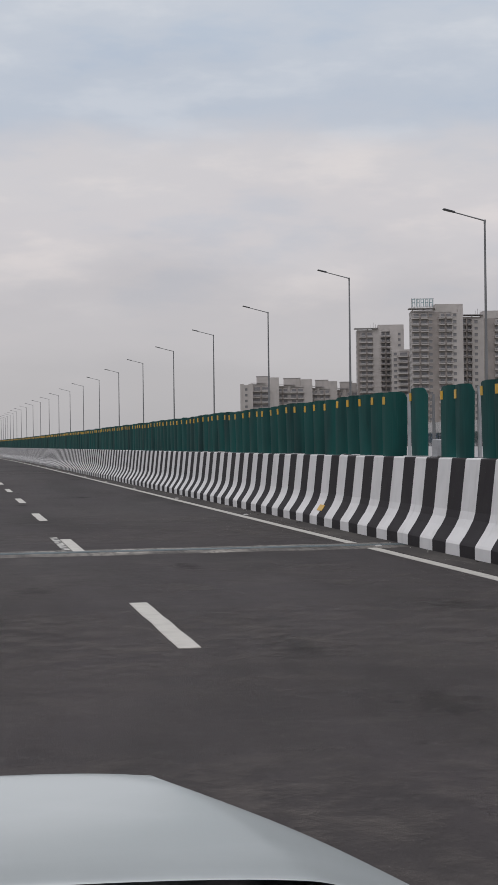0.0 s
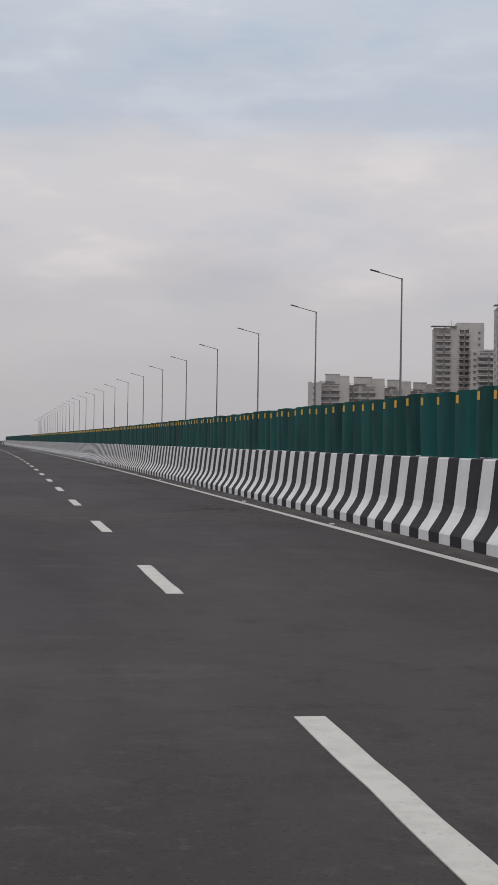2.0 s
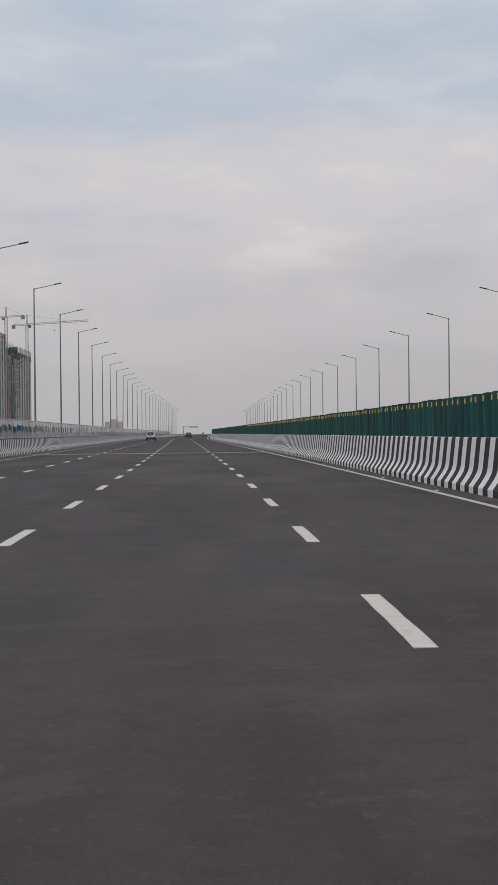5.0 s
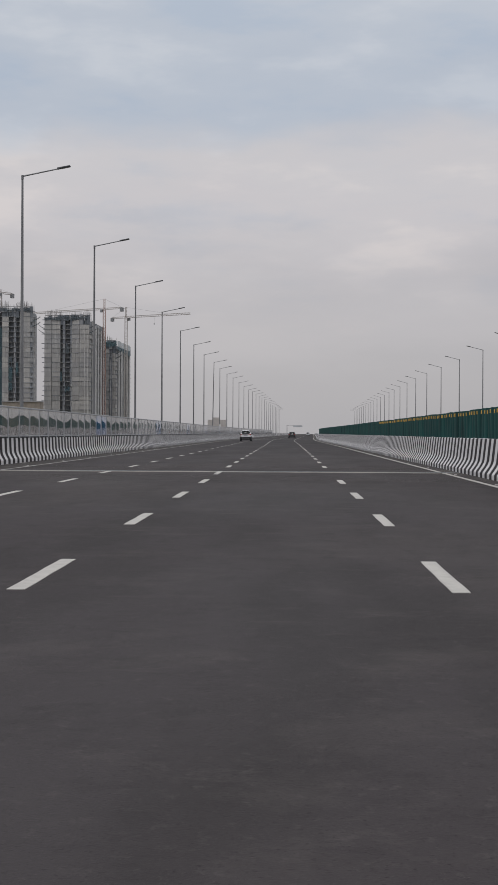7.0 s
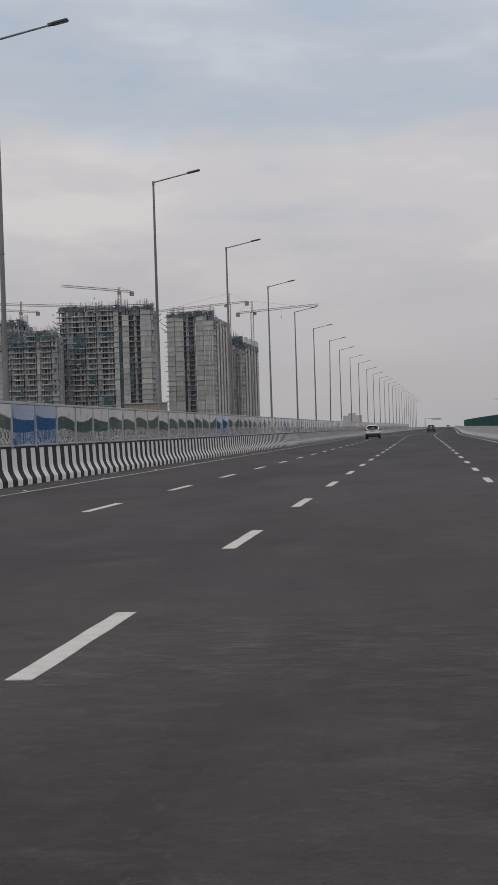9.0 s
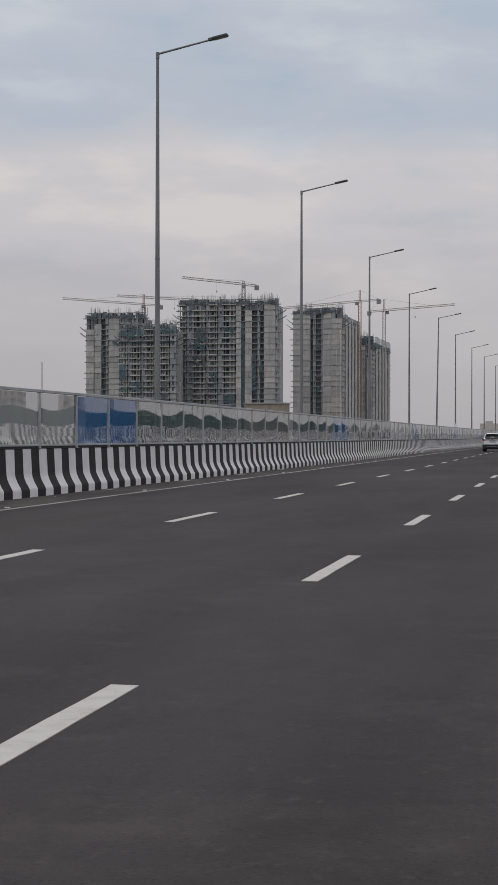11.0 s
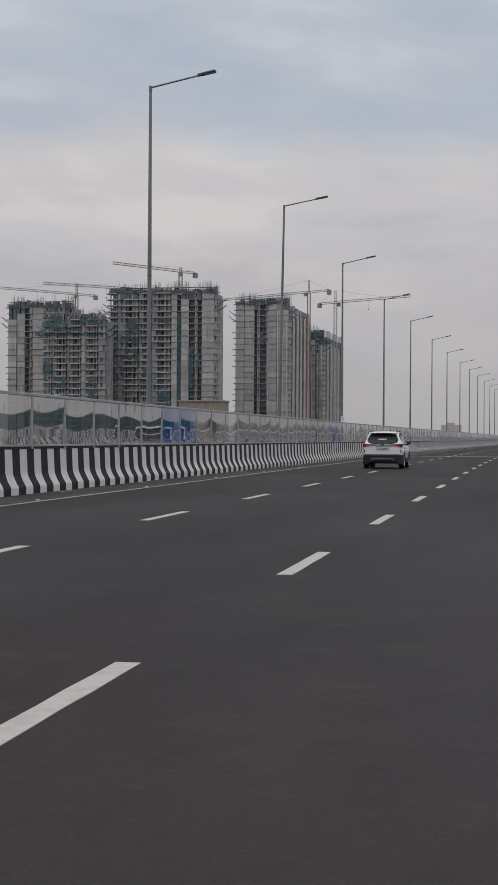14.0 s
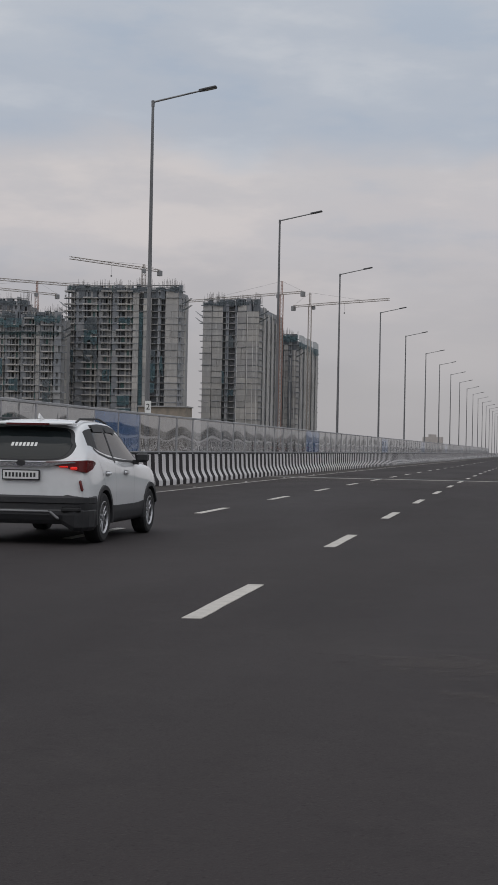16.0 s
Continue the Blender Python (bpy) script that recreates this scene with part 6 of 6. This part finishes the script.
def build_suv(name, label, paint, m, hollow=False):
    car = thing(name, label, "car", m=m)
    body = part("body", suv_body(paint, hollow), car)
    skin = BVHTree.FromPolygons([v.co for v in body.data.vertices], [p.vertices for p in body.data.polygons])
    tyre, rim = wheel_meshes()
    for y in (0.0, 2.61):
        for side in (-1, 1):
            w = part("wheel", tyre, car, m=pose(side * 0.80, y, 0.345, 0, 0, 0 if side > 0 else 180))
            w.name = "tyre"
            g = new("rim", rim)
            g.parent = w
            part("arch_moulding", arch_ring(side, y), car, "black plastic arch moulding")
    for side in (-1, 1):
        q = Matrix.Diagonal((side, 1, 1, 1))
        # tail lamp that wraps round the corner
        s = Shape()
        pts = [(0.34, -0.865), (0.60, -0.862), (0.78, -0.84), (0.875, -0.76), (0.912, -0.62), (0.915, -0.50)]
        tops = [1.05, 1.057, 1.067, 1.075, 1.07, 1.045]
        lows = [1.015, 0.975, 0.93, 0.915, 0.955, 1.02]
        for i in range(5):
            (xa, ya), (xb, yb) = pts[i], pts[i + 1]
            f = [(xa, ya, lows[i]), (xb, yb, lows[i + 1]), (xb, yb, tops[i + 1]), (xa, ya, tops[i])]
            b = [(x * 0.96, y + 0.05, z) for x, y, z in f]
            mat = MAT["tail_red"] if 0 < i < 4 else MAT["tail_dark"]
            s.quad(f, mat)
            s.quad([f[3], f[2], b[2], b[3]], MAT["tail_dark"])
            s.quad([f[0], b[0], b[1], f[1]], MAT["tail_dark"])
        for v in range(len(s.v)):
            s.v[v] = tuple(q @ Vector(s.v[v]))
        lamp = part("tail_lamp", s, car, "red tail lamp, lit")
        s = Shape()
        s.bevelled(0.52, 0.64, -0.870, -0.85, 0.974, 0.995, 0.006, MAT["tail_glow"], q)
        s.bevelled(0.67, 0.765, -0.866, -0.83, 0.945, 0.985, 0.012, MAT["tail_glow"], q)
        g = new("bulb", s.mesh("bulb"))
        g.parent = lamp
        s = Shape()
        s.bevelled(-0.02, 0.02, -0.012, 0.03, -0.065, 0.065, 0.012, MAT["tail_red"], q @ pose(0.822, -0.842, 0.765, 0, -16, 25))
        part("rear_reflector", s, car, "red reflector")
        s = Shape()
        s.bevelled(0.895, 1.07, 1.72, 1.90, 1.035, 1.18, 0.035, MAT["cladding"], q)
        s.box(0.84, 0.92, 1.78, 1.86, 1.00, 1.07, MAT["cladding"], q)
        part("mirror", s, car, "black door mirror")
        for y in (0.09, 1.07):
            s = Shape()
            s.bevelled(0.902, 0.935, y, y + 0.20, 0.885, 0.915, 0.010, MAT[paint], q)
            s.bevelled(0.895, 0.913, y + 0.02, y + 0.18, 0.865, 0.93, 0.006, MAT["alloy"], q)
            part("door_handle", s, car)
        # shut lines of the doors, and the step in the sill moulding
        if hollow:
            continue
        for at in ([(0.62, 0.50 + 0.05 * i) for i in range(11)], [(1.60 + 0.01 * i, 0.47 + 0.05 * i) for i in range(11)], [(-0.12 + 0.035 * i, 1.06 - 0.06 * i) for i in range(6)]):
            part("shut_line", side_line(skin, side, at, 0.008, "shut_grey"), car)
        # smoked deflectors over the side windows and the dark pillar between them
        for y0, y1, low, high in ((0.0, 0.60, 1.46, 1.535), (0.64, 1.20, 1.46, 1.53)):
            part("wind_deflector", side_band(skin, side, y0, y1, low, high, 0.016), car, "smoked wind deflector")
        for path, width in (([(-0.22, 1.235), (-0.05, 1.165), (0.40, 1.10), (1.0, 1.065), (1.5, 1.05), (1.95, 1.04)], 0.03), ([(-0.05, 1.53), (0.40, 1.55), (1.0, 1.535), (1.45, 1.475), (1.70, 1.385), (1.95, 1.27), (2.15, 1.15), (2.26, 1.06)], 0.04)):
            part("window_frame", side_line(skin, side, along(path), width, "cladding"), car, "black window frame")
        part("pillar", side_line(skin, side, [(0.66 - 0.006 * i, 1.03 + 0.05 * i) for i in range(10)], 0.06, "cladding"), car)
        s = Shape()
        s.tube(q @ Vector((0.60, -0.40, 1.575)), q @ Vector((0.60, -0.22, 1.628)), 0.014, 0.016, 6, MAT["cladding"])
        s.tube(q @ Vector((0.60, -0.22, 1.628)), q @ Vector((0.60, 0.7, 1.645)), 0.016, 0.016, 6, MAT["cladding"])
        s.tube(q @ Vector((0.60, 0.7, 1.645)), q @ Vector((0.59, 1.15, 1.59)), 0.016, 0.014, 6, MAT["cladding"])
        part("roof_rail", s, car, "black roof rail")
    s = Shape()
    for side in (-1, 1):
        q = Matrix.Diagonal((side, 1, 1, 1))
        # one thick bar that thins out over the lamps
        ends = [(0.0, -0.884, 1.032, 0.976), (0.34, -0.882, 1.034, 0.980), (0.55, -0.876, 1.042, 1.018), (0.74, -0.856, 1.052, 1.038)]
        for (xa, ya, ta, la), (xb, yb, tb, lb) in zip(ends, ends[1:]):
            for f in ([(xa, ya, la), (xb, yb, lb), (xb, yb, tb), (xa, ya, ta)], [(xa, ya, ta), (xb, yb, tb), (xb, yb + 0.04, tb + 0.01), (xa, ya + 0.04, ta + 0.01)], [(xa, ya + 0.04, la - 0.006), (xb, yb + 0.04, lb - 0.006), (xb, yb, lb), (xa, ya, la)]):
                s.quad([tuple(q @ Vector(p)) for p in f][::side], MAT["chrome"])
    part("chrome_bar", s, car, "chrome bar drawn out over the tail lamps")
    s = Shape()
    s.tube((0, -0.893, 0), (0, -0.875, 0), 0.062, 0.068, 18, MAT["cladding"])
    s.v = [(x, y, 1.025 + z * 0.62) for x, y, z in s.v]
    part("emblem", s, car)
    s = Shape()
    s.bevelled(-0.26, 0.26, -0.882, -0.862, 0.82, 0.94, 0.005, MAT["cladding"])
    s.box(-0.245, 0.245, -0.886, -0.8825, 0.833, 0.927, MAT["plate_white"])
    for i in range(9):
        a = -0.215 + i * 0.049
        s.box(a, a + 0.028, -0.889, -0.8865, 0.855, 0.905, MAT["plate_ink"])
    part("number_plate", s, car, "white number plate with dark bars")
    s = Shape()
    s.bevelled(-0.62, 0.62, -0.62, -0.36, 1.535, 1.575, 0.014, MAT[paint])
    s.box(-0.30, 0.30, -0.63, -0.60, 1.535, 1.56, MAT["tail_dark"])
    part("spoiler", s, car)
    if hollow:
        return car
    part("rear_window", rear_window(skin), car, "dark rear window in a black rim", smooth=True)
    s = Shape()
    for i in range(7):
        a = -0.20 + i * 0.054
        p = []
        for x, z in ((a, 1.25), (a + 0.036, 1.25), (a + 0.042, 1.30), (a + 0.006, 1.30)):
            p.append((x, skin.ray_cast(Vector((x, -3, z)), Vector((0, 1, 0)))[0].y - 0.009, z))
        s.quad(p, MAT["plate_white"])
    part("window_sticker", s, car, "row of white bars on the rear window")
    s = Shape()
    s.bevelled(-0.40, 0.40, -0.885, -0.80, 0.425, 0.462, 0.015, MAT["galvanised"])
    for side in (-1, 1):
        s.bevelled(-0.085, 0.085, -0.885, -0.80, -0.018, 0.018, 0.012, MAT["galvanised"], pose(side * 0.462, 0, 0.398, 0, side * 38, 0))
    part("skid_plate", s, car, "silver skid plate")
    part("bumper", wrapped_bumper(), car, "black plastic rear bumper", smooth=True)
    # plain black blocks standing in for the dark pod recesses, no lamps
    for side in (-1, 1):
        s = Shape()
        s.bevelled(-0.13, 0.13, -0.02, 0.03, -0.035, 0.035, 0.02, MAT["rubber"], pose(side * 0.69, -0.85, 0.475, 0, 0, side * 14))
        part("fog_lamp", s, car)
    s = Shape()
    s.quad([(-0.012, 0.05, 1.63), (0.012, 0.05, 1.63), (0.006, -0.14, 1.70), (-0.006, -0.14, 1.70)], MAT[paint])
    s.quad([(-0.012, 0.05, 1.63), (-0.006, -0.14, 1.70), (-0.012, -0.16, 1.63)], MAT[paint])
    s.quad([(0.012, 0.05, 1.63), (0.012, -0.16, 1.63), (0.006, -0.14, 1.70)], MAT[paint])
    s.quad([(-0.012, -0.16, 1.63), (-0.006, -0.14, 1.70), (0.006, -0.14, 1.70), (0.012, -0.16, 1.63)], MAT[paint])
    part("aerial", s, car)
    # head lamps and grille
    s = Shape()
    s.bevelled(-0.45, 0.45, 3.34, 3.45, 0.62, 0.74, 0.02, MAT["cladding"])
    part("grille", s, car)
    for side in (-1, 1):
        s = Shape()
        s.bevelled(side * 0.66 - 0.13, side * 0.66 + 0.13, 3.26, 3.39, 0.72, 0.80, 0.03, MAT["lamp_lens"])
        part("head_lamp", s, car)
    stretch_up(car)
    return car


def bonnet_shape():
    """Crowned bonnet with a crease and falling wings, closed at the nose; heights stretched to suit the car's scale."""
    rows = [
        # y, crease half width and z, wing half width and z
        (2.595, 0.645, 0.927, 0.82, 0.878),
        (2.61, 0.645, 0.926, 0.82, 0.876),
        (2.74, 0.656, 0.906, 0.816, 0.861),
        (2.90, 0.661, 0.886, 0.802, 0.847),
        (3.05, 0.660, 0.869, 0.781, 0.838),
        (3.20, 0.653, 0.855, 0.749, 0.831),
        (3.35, 0.637, 0.843, 0.695, 0.828),
        (3.45, 0.617, 0.837, 0.645, 0.829),
        (3.54, 0.594, 0.831, 0.606, 0.828),
        (3.575, 0.582, 0.826, 0.594, 0.821),
        (3.61, 0.56, 0.80, 0.575, 0.79),
        (3.645, 0.53, 0.74, 0.545, 0.73),
        (3.66, 0.51, 0.56, 0.525, 0.55),
    ]
    s, rings = Shape(), []
    for y, c, zc, w, zw in rows:
        half = [(0, zc + 0.006), (c * 0.45, zc + 0.006), (c * 0.82, zc + 0.007), (c - 0.018, zc + 0.002), (c, zc), (c * 0.5 + w * 0.5, (zc + zw) / 2 + 0.002), (w - 0.012, zw + 0.003), (w, zw - 0.004), (w + 0.012, zw - 0.03), (w + 0.05, min(zw - 0.10, 0.70)), (w + 0.06, 0.45)]
        ring = [(-x, z) for x, z in half[:0:-1]] + half
        rings.append([(x, y - 0.10 * x * x, z / 0.935) for x, z in ring])
    for a, b in zip(rings, rings[1:]):
        for j in range(len(a) - 1):
            s.quad([a[j], a[j + 1], b[j + 1], b[j]], MAT["car_silver"])
    return s


def build_vehicles():
    build_suv("white_suv", "white compact SUV with black mouldings driving beside the outer lane line", "car_white", road_pose(-6.23, 466.42))
    dark = build_suv("dark_hatchback", "dark hatchback seen from behind far ahead", "car_dark", road_pose(-0.1, 600.0))
    dark.scale = (0.95, 0.92, 0.93)
    far = build_suv("pale_hatchback", "small pale hatchback far ahead", "car_white", road_pose(2.6, 900.0))
    far.scale = (0.93, 0.9, 0.95)
    own = build_suv("silver_car", "silver white car with a smooth bonnet on the second lane", "car_silver", road_pose(-0.38, 50.60), hollow=True)
    own.scale = (1, 1, 1.014)
    hood = new("bonnet", bonnet_shape().mesh("bonnet", smooth=True))
    weld = hood.modifiers.new("weld", "WELD")
    weld.merge_threshold = 0.001
    rounding = hood.modifiers.new("round", "SUBSURF")
    rounding.levels = rounding.render_levels = 2
    part("bonnet", evaluated(hood, "bonnet"), own)
    s = Shape()
    for i in range(12):
        a, b = -0.80 + 1.6 * i / 12, -0.80 + 1.6 * (i + 1) / 12
        ya, yb = 2.59 - 0.10 * a * a, 2.59 - 0.10 * b * b
        s.quad([(a, ya - 0.40, 0.90), (b, yb - 0.40, 0.90), (b, yb, 0.978), (a, ya, 0.978)], MAT["cladding"])
        s.quad([(a, ya - 0.40, 0.90), (a, ya - 0.40, 0.83), (b, yb - 0.40, 0.83), (b, yb - 0.40, 0.90)], MAT["cladding"])
    part("windscreen_cowl", s, own, "black plastic cowl")
    s = Shape()
    s.bevelled(-0.78, 0.78, 1.66, 2.02, 0.60, 0.97, 0.06, MAT["dash_plastic"])
    for i in range(6):
        s.box(-0.70 + 0.06 * i, -0.66 + 0.06 * i, 1.80, 1.90, 0.965, 0.978, MAT["rubber"])
    part("dashboard", s, own, "dark grey plastic dashboard")
    sign = thing("gantry_sign", "overhead direction sign on a steel cantilever far ahead", "sign", m=road_pose(0, 1200))
    s = Shape()
    s.tube((-11.9, 0, -0.3), (-11.9, 0, 6.4), 0.2, 0.15, 8, MAT["galvanised"])
    s.tube((-11.9, 0, 5.9), (-2.0, 0, 5.9), 0.1, 0.1, 6, MAT["galvanised"])
    part("post", s, sign)
    s = Shape()
    s.bevelled(-7.9, -2.0, -0.15, -0.11, 5.1, 6.2, 0.02, MAT["sign_back"])
    part("panel", s, sign)


build_site()
build_flats()
build_vehicles()
